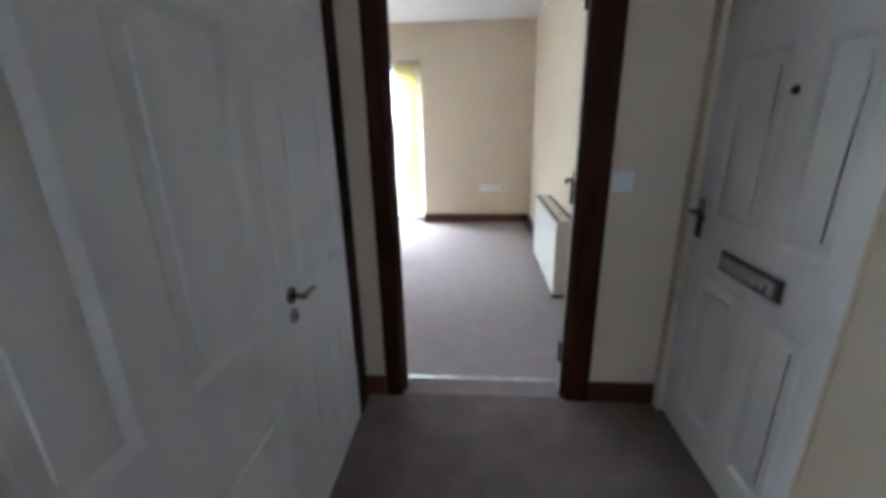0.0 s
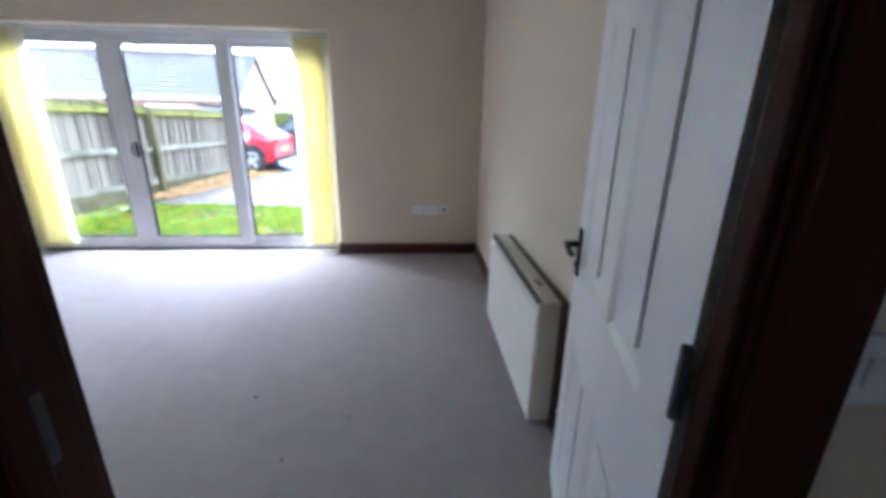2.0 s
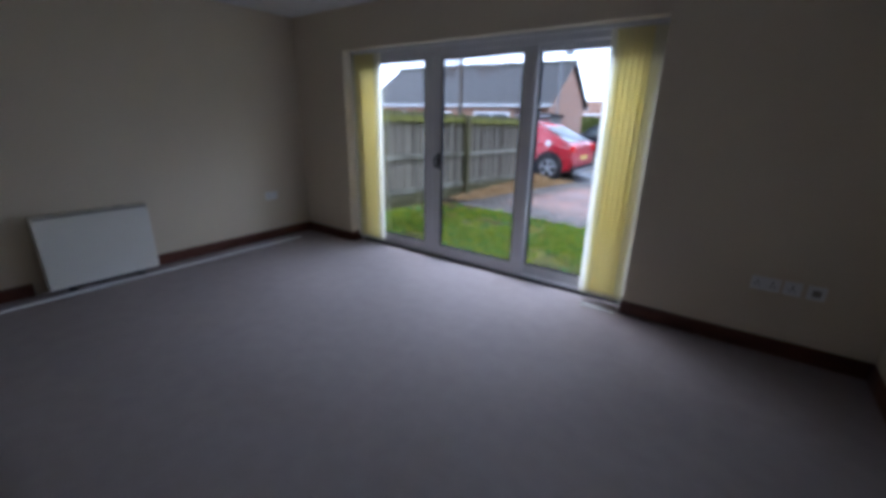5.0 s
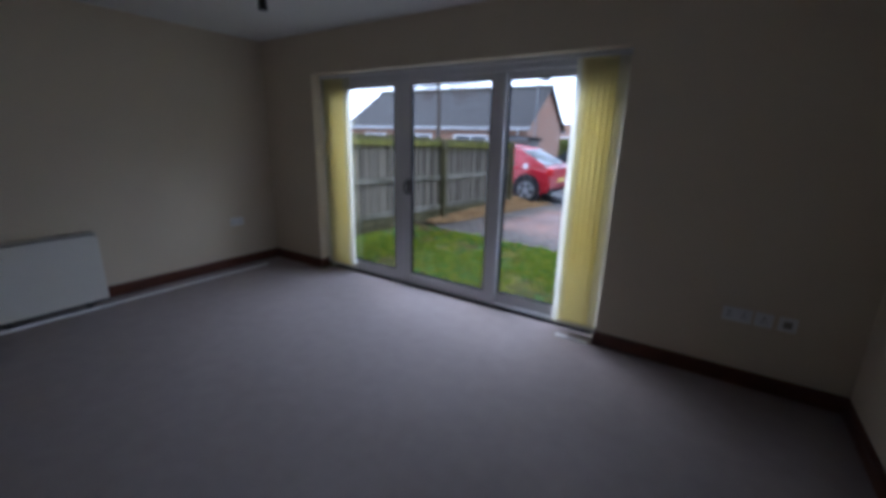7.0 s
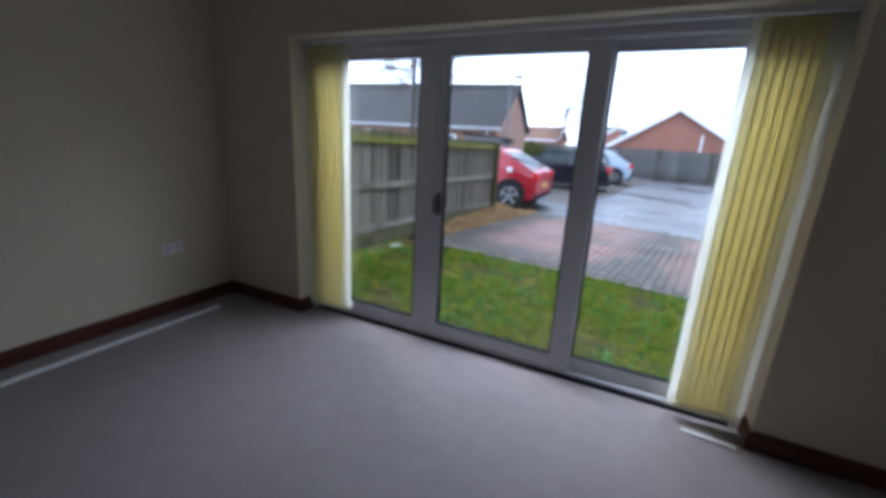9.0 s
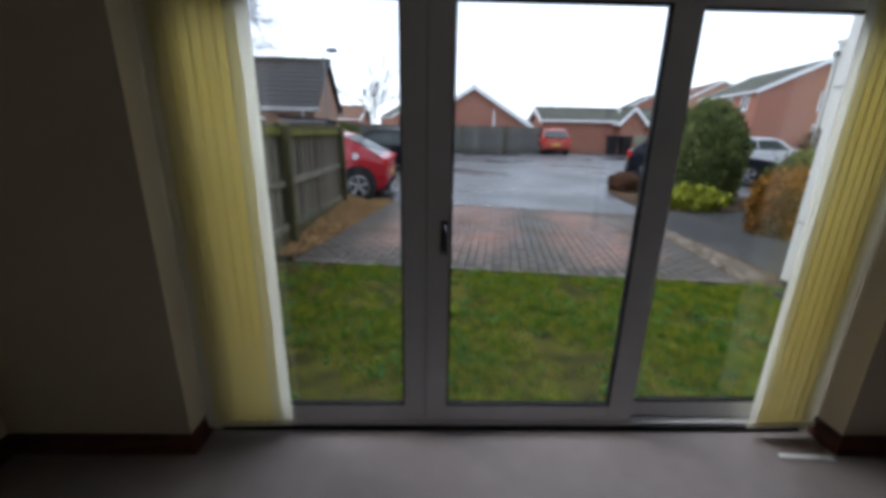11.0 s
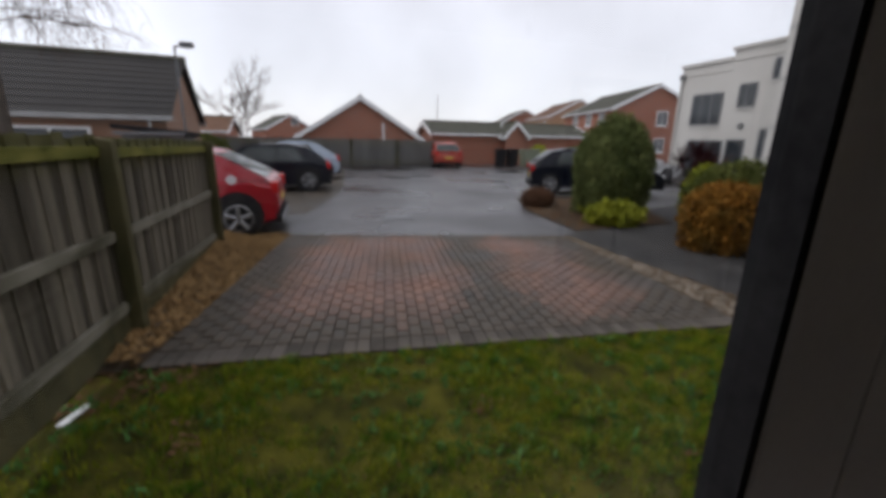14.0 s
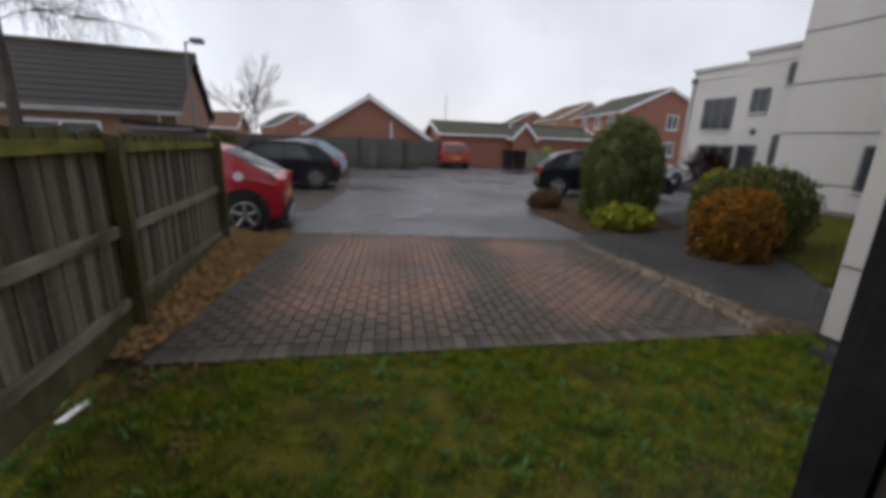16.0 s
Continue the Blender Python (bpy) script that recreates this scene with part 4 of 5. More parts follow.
def brick_at(u, v, long=1.0):
    p = paved(u, v)
    du, dv = paved(u + 0.01, v) - paved(u - 0.01, v), paved(u, v + 0.01) - paved(u, v - 0.01)
    sx, sy = du.length / 0.02 / NU / 0.1, dv.length / 0.02 / (NV + 0.5) / 0.2
    turn = math.atan2(dv.y, dv.x) - math.pi / 2 + radians(random.uniform(-0.6, 0.6))
    return Matrix.Translation((p.x, p.y, GZ + 0.0145 + random.uniform(-0.0015, 0.002))) @ Matrix.Rotation(turn, 4, "Z") @ Matrix.Diagonal((sx, sy * long, 1, 1))


for iv in range(NV):
    for iu in range(NU):
        odd = iu % 2 and iv
        u, v = (iu + 0.5) / NU, (iv + 0.5 + (0.5 if odd else 0.0)) / (NV + 0.5)
        if v > 0.995:
            continue
        p = paved(u, v)
        edge = max(0, 1 - u / 0.17) + max(0, 1 - (1 - u) / 0.2) + max(0, 1 - v / 0.2) * 0.9 + max(0, 1 - abs(u - 0.56 - 0.05 * v) / 0.12) * 0.9 + max(0, (v - 0.88) / 0.12) * 0.6
        stain = edge + 0.40 * noise.noise(p * 1.3) + 0.15 * noise.noise(p * 4.1) + random.uniform(-0.09, 0.09)
        dirty = min(5, max(0, int(stain / 0.62 * 5 + 0.5)))
        m = brick_at(u, v)
        if iv < 7 and made < 250:
            b = new("brick", bricks[dirty] if iv else border)
            b.parent = bed
            b.matrix_basis = m
            made += 1
        else:
            vs, fs = rest[dirty]
            n = len(vs)
            vs += [tuple(m @ w.co) for w in bricks[dirty].vertices]
            fs += [tuple(n + i for i in f.vertices) for f in bricks[dirty].polygons]
        if odd and iv == 1:
            b = new("brick", bricks[5])
            b.parent = bed
            b.matrix_basis = brick_at(u, 1.25 / (NV + 0.5), 0.48)
for dirty, (vs, fs) in enumerate(rest):
    tagged(from_arrays("paving_bricks", vs, fs, PAVERS[dirty], bed), "", "", kind="stuff")

# ---- far fences ----
def plain_fence(label, x0, x1, y, z1):
    f = thing("fence", label, "fence")
    n = max(1, round((x1 - x0) / 2.4))
    for i in range(n + 1):
        px = x0 + (x1 - x0) * i / n
        block("post", (px - 0.05, px + 0.05, y - 0.06, y + 0.04, GZ - 0.03, z1 + 0.03), POSTWOOD, f, 0.004)
    board_run(f, y + 0.03, x0, x1, GZ + 0.02, z1, "x", 0.2)
    for z in (0.15, z1 - 0.2):
        block("rail", (x0, x1, y - 0.03, y + 0.015, z - 0.04, z + 0.04), RAILWOOD, f, 0.003)
    return f


plain_fence("grey weathered board fence across the end of the car park", -9.5, 3.6, 24.0, 1.42)

# ---- cars ----
def car(label, body, x, y, rz, length=4.1, height=1.5, width=1.74, fast=0.03, axle=0.15):
    """A hatchback: local x forward from the rear bumper, y across from the near side."""
    c = thing("car", label, "car", x, y, GZ - 0.012, rz, "cars parked in the court")
    L, H = length, height
    low, belt = 0.22, H * 0.60
    side = [(0.06, low + 0.10), (0.10, low), (L * 0.12, low - 0.02), (L * 0.86, low - 0.02), (L - 0.06, low + 0.02), (L, low + 0.18), (L - 0.03, belt * 0.80), (L * 0.92, belt * 0.90), (L * 0.74, belt), (L * 0.10, belt + 0.06), (0.03, belt - 0.02), (0.0, belt * 0.72), (0.0, low + 0.22)]
    bm = bmesh.new()
    prism(bm, side, 0, width)
    bmesh.ops.bevel(bm, geom=[e for e in bm.edges if abs(e.verts[0].co.y - e.verts[1].co.y) < 0.01], offset=0.07, segments=3, affect="EDGES")
    shell = part("body", bm, body, c, smooth=True)
    shell.data.set_sharp_from_angle(angle=radians(38))
    cab = [(0.07, belt + 0.02), (L * 0.74, belt - 0.01), (L * 0.56, H - 0.06), (L * 0.48, H), (L * (0.24 + fast), H), (L * (0.12 + fast * 0.9), H - 0.10)]
    bm = bmesh.new()
    fa, fb = prism(bm, cab, 0.05, width - 0.05)
    for v in bm.verts:
        if v.co.z > belt + 0.1:
            v.co.y += (0.14 if v.co.y < width / 2 else -0.14) * (v.co.z - belt) / (H - belt)
    bmesh.ops.bevel(bm, geom=[e for e in bm.edges if abs(e.verts[0].co.y - e.verts[1].co.y) < 0.01], offset=0.035, segments=2, affect="EDGES")
    cabin = part("cabin", bm, body, c, smooth=True)
    cabin.data.set_sharp_from_angle(angle=radians(38))

    def inset_y(z):
        return 0.05 + 0.14 * (z - belt) / (H - belt)

    for s in (0, 1):
        for xa, xb, xc, xd in ((L * (0.16 + fast * 0.6), L * 0.355, L * 0.345, L * (0.215 + fast * 0.8)), (L * 0.37, L * 0.655, L * 0.535, L * 0.36)):
            bm = bmesh.new()
            quad = []
            for px, pz in ((xa, belt + 0.08), (xb, belt + 0.08), (xc, H - 0.11), (xd, H - 0.11)):
                d = inset_y(pz) - 0.012
                quad.append(bm.verts.new((px, d if s == 0 else width - d, pz)))
            f = bm.faces.new(quad)
            bmesh.ops.solidify(bm, geom=[f], thickness=0.012)
            part("side_window", bm, CARGLASS, c)
    for nm, (xa, za, xb, zb), off in (("rear_window", (0.085 + L * fast * 0.22, belt + 0.10, L * (0.115 + fast * 0.88), H - 0.12), -0.022), ("windscreen", (L * 0.715, belt + 0.05, L * 0.565, H - 0.08), 0.03)):
        bm = bmesh.new()
        da, db = inset_y(za) + 0.06, inset_y(zb) + 0.06
        f = bm.faces.new([bm.verts.new(v) for v in ((xa + off, da, za), (xa + off, width - da, za), (xb + off, width - db, zb), (xb + off, db, zb))])
        bmesh.ops.solidify(bm, geom=[f], thickness=0.012)
        part(nm, bm, CARGLASS, c)
    for s in (0, 1):
        ya = 0.02 if s == 0 else width - 0.26
        block("tail_light", (-0.015, 0.10, ya, ya + 0.24, belt - 0.16, belt + 0.03), TAIL, c, 0.02)
        block("headlight", (L - 0.16, L - 0.012, ya, ya + 0.24, belt * 0.68, belt * 0.80), LENS, c, 0.02)
    block("number_plate", (-0.012, -0.002, width / 2 - 0.26, width / 2 + 0.26, belt * 0.60, belt * 0.60 + 0.11), PLATE, c, 0.002)
    block("rear_bumper", (-0.035, 0.20, 0.06, width - 0.06, low - 0.01, low + 0.13), RUBBER, c, 0.03)
    block("front_bumper", (L - 0.20, L + 0.03, 0.06, width - 0.06, low - 0.01, low + 0.13), RUBBER, c, 0.03)
    for s in (0, 1):
        block("sill", (L * 0.30, L * 0.68, -0.004 if s == 0 else width - 0.03, 0.03 if s == 0 else width + 0.004, low - 0.03, low + 0.05), RUBBER, c, 0.01)
    for wx in (L * axle, L * 0.80):
        for s in (0, 1):
            yw = -0.012 if s == 0 else width - 0.188
            bm = bmesh.new()
            tube(bm, [(wx, yw + 0.02, 0.36), (wx, yw + 0.19, 0.36)], 0.385, 0.385, 24)
            part("wheel_arch", bm, RUBBER, c)
            bm = bmesh.new()
            tube(bm, [(wx, yw, 0.315), (wx, yw + 0.02, 0.315), (wx, yw + 0.18, 0.315), (wx, yw + 0.20, 0.315)], 0.315, 0.315, 24)
            wheel = part("wheel", bm, RUBBER, c)
            yo = yw - 0.006 if s == 0 else yw + 0.206
            bm = bmesh.new()
            for k in range(5):
                a = k * math.tau / 5 + 0.3
                tube(bm, [(wx + 0.03 * math.cos(a), yo, 0.315 + 0.03 * math.sin(a)), (wx + 0.20 * math.cos(a), yo, 0.315 + 0.20 * math.sin(a))], 0.032, 0.04, 6)
            tube(bm, [(wx, yo - 0.008, 0.315), (wx, yo + 0.008, 0.315)], 0.055, 0.055, 12)
            ring = [(wx + 0.21 * math.cos(k * math.tau / 20), yo, 0.315 + 0.21 * math.sin(k * math.tau / 20)) for k in range(21)]
            tube(bm, ring, 0.018, 0.018, 5)
            part("rim", bm, ALLOY, wheel, "silver alloy rim")
    for s in (0, 1):
        ya = -0.16 if s == 0 else width + 0.02
        block("door_mirror", (L * 0.655, L * 0.70, ya, ya + 0.14, belt + 0.02, belt + 0.14), body, c, 0.02)
    return c


red = car("bright red hatchback parked nose-in beyond the fence", CARRED, -4.27, 8.88, 180, 4.25, 1.45, 1.78, 0.11, 0.143)
# a pale round disc on the car's rear flank
bm = bmesh.new()
tube(bm, [(0.66, 1.775, 0.93), (0.66, 1.79, 0.93)], 0.075, 0.07, 16)
part("pale_disc", bm, LENS, red, "pale round disc on the rear flank")
block("bumper_skirt", (-0.05, 0.05, 0.12, 1.66, 0.20, 0.30), ALLOY, red, 0.02, "silver-grey strip under the rear bumper")
car("black saloon-like hatchback parked beside the red car", CARBLACK, -3.22, 14.80, 180, 4.2, 1.40)
car("pale silver-blue hatchback at the end of the row", CARBLUE, -2.70, 18.75, 180, 4.1, 1.45, 1.74, 0.08)
car("orange-red small car parked at the far end", CARORANGE, 4.7, 23.0, 90, 3.9, 1.5, 1.7)
car("black hatchback parked behind the clipped evergreen", CARBLACK, 2.95, 11.75, -24, 4.1, 1.42)
car("white car parked near the flats", CARWHITE, 7.6, 14.2, 0, 4.2, 1.36)


# ---- low shed behind the fence ----
shed = thing("garden_shed", "low timber shed with a dark felt roof behind the fence", "shed", -7.05, 10.8, GZ - 0.012)
block("shed_wall", (-0.62, 0.62, 0.05, 1.0, 0, 1.62), GREYBOARD, shed, 0.01)
bm = bmesh.new()
slab(bm, -0.74, 0.70, -0.08, 1.12, 1.64, 1.74, bevel=0.02)
for v in bm.verts:
    v.co.z += 0.06 * (-v.co.x) / 0.7 - 0.03 * v.co.y
part("roof", bm, RUBBER, shed, "dark felt roof")
block("fascia", (-0.70, 0.66, -0.11, -0.081, 1.58, 1.65), GREYFRAME, shed, 0.004)

# ---- bins ----
def wheelie_bin(label, x, y, material, w=0.6, h=1.05):
    b = thing("wheelie_bin", label, "bin", x, y, GZ - 0.012, random.uniform(-8, 8), "bins at the end of the car park")
    bm = bmesh.new()
    slab(bm, -w / 2, w / 2, -0.32, 0.32, 0.06, h, bevel=0.0)
    for v in bm.verts:
        if v.co.z < 0.5:
            v.co.x *= 0.82
            v.co.y *= 0.8
    bmesh.ops.bevel(bm, geom=bm.edges[:], offset=0.03, segments=2, affect="EDGES")
    part("bin_body", bm, material, b)
    block("lid", (-w / 2 - 0.02, w / 2 + 0.02, -0.36, 0.34, h + 0.001, h + 0.06), material, b, 0.02)
    for s in (-1, 1):
        bm = bmesh.new()
        tube(bm, [(s * w * 0.38 - 0.025, 0.26, 0.1), (s * w * 0.38 + 0.025, 0.26, 0.1)], 0.1, 0.1, 12)
        part("wheel", bm, RUBBER, b)
    return b


for bx, by, mt, lab in ((7.3, 23.4, RUBBER, "black plastic wheelie bin"), (8.05, 23.3, RUBBER, "black plastic wheelie bin"), (9.4, 23.6, GREENBIN, "pale green plastic bin")):
    wheelie_bin(lab, bx, by, mt, 0.6 if mt is RUBBER else 1.2, 1.1)

# ---- houses ----
def tiled_slope(bm, a, b, c, d, course=0.32):
    """Tile courses as overlapping strips on the slope a, b (eave) to d, c (ridge)."""
    a, b, c, d = map(Vector, (a, b, c, d))
    n = max(3, int((d - a).length / course))
    up = (b - a).cross(d - a).normalized()
    up = up if up.z > 0 else -up
    for i in range(n):
        p, q, r, s = a.lerp(d, i / n), b.lerp(c, i / n), b.lerp(c, (i + 1) / n), a.lerp(d, (i + 1) / n)
        v = [bm.verts.new(w) for w in (p + up * 0.026, q + up * 0.026, r + up * 0.01, s + up * 0.01, p, q)]
        bm.faces.new(v[:4])
        bm.faces.new((v[4], v[5], v[1], v[0]))


def house(label, x, y, rz, width, length, eave, ridge, wall, roof, windows=(), storeys=1, sink=0.0, barge=True):
    """Gable front at local y = 0, ridge running back along y; windows: (face, u, z, w, h)."""
    h = thing("house", label, "house", x, y, GZ - 0.012 - sink, rz)
    eave, ridge = eave + sink - GZ, ridge + sink - GZ
    bm = bmesh.new()
    prism(bm, [(-width / 2, 0), (width / 2, 0), (width / 2, eave), (0, ridge - 0.05), (-width / 2, eave)], 0, length)
    part("wall", bm, wall, h)
    k = (ridge - eave) / (width / 2)
    ox, oz = 0.25, 0.25 * k
    bm = bmesh.new()
    for s in (-1, 1):
        tiled_slope(bm, (s * (width / 2 + ox), -0.2, eave - oz), (s * (width / 2 + ox), length + 0.2, eave - oz), (0, length + 0.2, ridge), (0, -0.2, ridge))
        slab(bm, *sorted((s * (width / 2 + ox), s * (width / 2 + ox - 0.03))), -0.2, length + 0.2, eave - oz - 0.05, eave - oz)
    roofing = part("roof", bm, roof, h)
    bm = bmesh.new()
    tube(bm, [(0, -0.22, ridge + 0.02), (0, length + 0.22, ridge + 0.02)], 0.10, 0.10, 8)
    part("ridge_tiles", bm, GREENTILE, roofing, "mossy ridge tiles")
    for s in (-1, 1):
        if barge:
            bm = bmesh.new()
            a, b = Vector((s * (width / 2 + ox), 0, eave - oz)), Vector((0, 0, ridge + 0.03))
            for yb in (-0.26, length + 0.22):
                v = [bm.verts.new((p.x, yb + dy, p.z + dz)) for dy in (0, 0.04) for p, dz in ((a, 0.06), (b, 0.06), (b, -0.22), (a, -0.22))]
                for q in ((0, 1, 2, 3), (7, 6, 5, 4), (0, 4, 5, 1), (1, 5, 6, 2), (2, 6, 7, 3), (3, 7, 4, 0)):
                    bm.faces.new([v[i] for i in q])
            part("bargeboard", bm, WHITEPAINT, h)
        g = sorted((s * (width / 2 + ox), s * (width / 2 + ox + 0.1)))
        block("gutter", (*g, -0.2, length + 0.2, eave - oz - 0.12, eave - oz + 0.005), WHITEPAINT if barge else DULLWHITE, h, 0.02)
        f = sorted((s * (width / 2 + 0.005), s * (width / 2 + ox - 0.035)))
        block("soffit", (*f, -0.2, length + 0.2, eave - oz - 0.04, eave - oz + 0.01), WHITEPAINT if barge else DULLWHITE, h, 0)
    for face, u, z, w, hh in windows:
        wn_ = new("window")
        wn_.parent = h
        if face == "front":
            wn_.matrix_basis = pose(u, 0, z)
        else:
            s = -1 if face == "left" else 1
            wn_.matrix_basis = pose(s * width / 2, u, z, 0, 0, -90 if s < 0 else 90)
        for d in ((-w / 2, w / 2, -0.05, 0.02, hh - 0.07, hh), (-w / 2, w / 2, -0.05, 0.02, 0, 0.07), (-w / 2, -w / 2 + 0.07, -0.05, 0.02, 0.07, hh - 0.07), (w / 2 - 0.07, w / 2, -0.05, 0.02, 0.07, hh - 0.07), (-0.03, 0.03, -0.045, 0.02, 0.07, hh - 0.07)):
            block("window_frame", d, WHITEPAINT, wn_, 0)
        block("pane", (-w / 2 + 0.07, w / 2 - 0.07, -0.02, 0.01, 0.07, hh - 0.07), DARKPANE, wn_, 0)
        block("window_sill", (-w / 2 - 0.05, w / 2 + 0.05, -0.12, 0.0, -0.05, -0.001), WHITEPAINT, wn_, 0)
    return h


# bungalow beyond the fence: the ridge runs along x
bung = house("brick bungalow with a dark grey tiled roof beyond the fence", -7.52, 15.40, 95, 5.5, 8.9, 2.06, 3.68, BROWNBRICK, SLATE, [("left", 2.4, 0.75, 1.6, 1.0), ("left", 5.0, 0.75, 1.4, 1.0), ("left", 7.4, 0.75, 1.2, 1.0)], barge=False)
bm = bmesh.new()
tube(bm, [(-2.83, 0.35, 2.0), (-2.83, 0.35, 0.0)], 0.035, n=8)
part("downpipe", bm, WHITEPAINT, bung)
# the gable facing down the court
gab = house("red brick bungalow with white gable boards facing the car park", -0.95, 25.0, 0, 7.05, 9.0, 1.60, 3.77, REDBRICK, BROWNTILE, [("front", -0.1, 0.95, 1.5, 1.1)], sink=0.6)
bm = bmesh.new()
tube(bm, [(1.30, -0.08, 3.1), (1.30, -0.08, 0.0)], 0.06, n=8)
part("downpipe", bm, WHITEPAINT, gab)
# garages at the end of the court
for gx, gl in ((4.0, 5.6), (10.0, 6.0)):
    house("low red brick garage with a dark tiled roof", gx + gl, 29.0, 90, 4.0, gl, 2.0, 2.72, REDBRICK, GREENTILE)
house("small brick gable between the garages", 9.8, 26.4, 0, 1.5, 1.6, 2.0, 2.75, REDBRICK, GREENTILE)
# two-storey houses
W2 = [("front", 0.6, 3.2, 1.0, 1.25), ("front", 0.6, 0.9, 1.0, 1.25), ("left", 2.0, 3.2, 1.3, 1.2), ("left", 5.0, 3.2, 1.3, 1.2), ("left", 8.5, 3.2, 1.3, 1.2)]
house("two-storey red brick house with white gable boards", 25.5, 30.5, -14, 8.0, 12, 4.55, 6.5, REDBRICK, GREENTILE, W2)
house("two-storey buff brick house with brown roof", 30.5, 49.0, -14, 8.0, 12, 4.9, 7.0, ORANGEBRICK, BROWNTILE, W2)
house("two-storey brick house with a mossy roof, far off", 30.5, 64.0, -14, 8.0, 12, 4.6, 6.6, REDBRICK, GREENTILE, W2)
house("far brick house with a dark roof", -6.5, 62.0, 20, 6.5, 8, 2.6, 4.4, REDBRICK, GREENTILE, W2[:1])
house("low red-brown brick house beyond the fence", -10.2, 40.0, 90, 6.0, 6.0, 1.9, 3.0, REDBRICK, BROWNTILE)

# ---- the white flats ----
flats = thing("apartment_building", "off-white rendered flats with flat roof and grey windows", "building")


def wallbox(nm, d, material=RENDERWHITE, bevel=0.0):
    return block(nm, d, material, flats, bevel)


wallbox("wall", (-0.02, 9.0, 0.302, 1.985, 0.125, 5.6))
block("plinth", (0.015, 9.0, 0.302, 1.95, GZ - 0.05, 0.124), GREYBRICK, flats, 0)
brick_me = paver_mesh("brick", GREYBRICK, 0.105, 0.03)
for row in range(4):
    for k in range(7):
        b = new("brick", brick_me)
        b.parent = flats
        b.matrix_basis = pose(0.011, 0.48 + k * 0.222 + (0.11 if row % 2 else 0), -0.10 + row * 0.066, 90, 0, -90)
for z in (0.68, 1.8, 2.95, 4.1):
    wallbox("panel_joint", (-0.030, -0.0205, 0.302, 1.985, z - 0.004, z + 0.004), GREYFRAME)
# the wing that stands back, seen over the shrubs
wallbox("wall", (12.0, 22.0, 10.3, 12.9, GZ - 0.05, 5.0))
wallbox("wall", (12.0, 22.0, 12.9, 15.2, GZ - 0.05, 4.66))
wallbox("coping", (11.92, 22.0, 10.3, 12.96, 5.0, 5.12), RENDERWHITE)
wallbox("coping", (11.92, 22.0, 12.96, 15.26, 4.66, 4.79), RENDERWHITE)
wallbox("string_course", (11.97, 12.0, 12.9, 15.2, 4.30, 4.36), RENDERWHITE)
wallbox("string_course", (11.97, 12.0, 10.3, 12.9, 4.62, 4.68), RENDERWHITE)
wallbox("wall", (10.9, 22.0, 2.2, 10.3, GZ - 0.05, 8.6))
for z in (0.6, 2.1, 3.6, 5.1, 6.6):
    wallbox("panel_joint", (10.875, 10.8995, 2.2, 10.3, z - 0.012, z + 0.012), GREYFRAME)
bm = bmesh.new()
tube(bm, [(11.93, 15.12, 4.2), (11.93, 15.12, GZ)], 0.05, n=8)
pipe = part("downpipe", bm, RENDERWHITE, flats)
block("hopper", (11.84, 11.995, 15.02, 15.19, 4.2, 4.4), GREYFRAME, pipe, 0.01, "grey rainwater hopper")


def flat_window(x, ya, yb, za, zb, bars):
    w = new("window")
    w.parent = flats
    w.location = (x, ya, za)
    dy, dz = yb - ya, zb - za
    block("window_sill", (-0.06, 0.0, -0.05, dy + 0.05, -0.06, -0.001), RENDERWHITE, w, 0)
    for d in ((-0.03, 0.0, 0, dy, 0, 0.07), (-0.03, 0.0, 0, dy, dz - 0.07, dz), *[(-0.03, 0.0, dy * i / bars - 0.035, dy * i / bars + 0.035, 0.07, dz - 0.07) for i in range(bars + 1)]):
        block("window_frame", d, GREYFRAME, w, 0)
    block("pane", (-0.012, -0.002, 0.035, dy - 0.035, 0.07, dz - 0.07), DARKPANE, w, 0)


flat_window(12.0, 13.08, 14.42, 2.27, 3.53, 3)
flat_window(12.0, 11.78, 12.41, 2.88, 3.75, 2)
flat_window(12.0, 12.75, 14.35, 0.05, 1.68, 3)
flat_window(12.0, 11.85, 12.55, 0.0, 1.72, 1)
flat_window(12.0, 11.12, 11.32, 1.0, 2.1, 1)
flat_window(12.0, 11.05, 11.28, 3.75, 4.5, 1)
flat_window(10.9, 7.3, 7.95, 0.45, 1.75, 1)
lampb = thing("bulkhead_lamp", "small round grey lamp on the rendered wall", "wall lamp", 12.0, 12.12, 2.2)
bm = bmesh.new()
tube(bm, [(-0.001, 0, 0), (-0.07, 0, 0)], 0.13, 0.1, 12)
part("shade", bm, GREYFRAME, lampb)

# ---- street lamp and mast ----
def street_lamp(label, x, y, h, arm, r):
    s = thing("street_lamp", label, "street lamp", x, y, GZ - 0.012)
    bm = bmesh.new()
    tube(bm, [(0, 0, 0), (0, 0, 1.2)], r * 1.5, r * 1.5, 10)
    tube(bm, [(0, 0, 1.2), (0, 0, h)], r, r * 0.7, 10)
    part("pole", bm, GREYFRAME, s)
    if arm:
        bm = bmesh.new()
        tube(bm, [(0, 0, h - 0.04), (arm * 0.35, -0.02, h + 0.02)], r * 0.6, r * 0.6, 8)
        part("arm", bm, GREYFRAME, s)
        block("lamp_head", (arm * 0.3, arm, -0.11, 0.09, h - 0.03, h + 0.09), GREYFRAME, s, 0.03)
    return s


street_lamp("grey steel street lamp behind the fence", -6.72, 12.1, 3.66, 0.42, 0.032)
street_lamp("thin grey mast beyond the garages", 5.6, 31.5, 4.9, 0, 0.03)

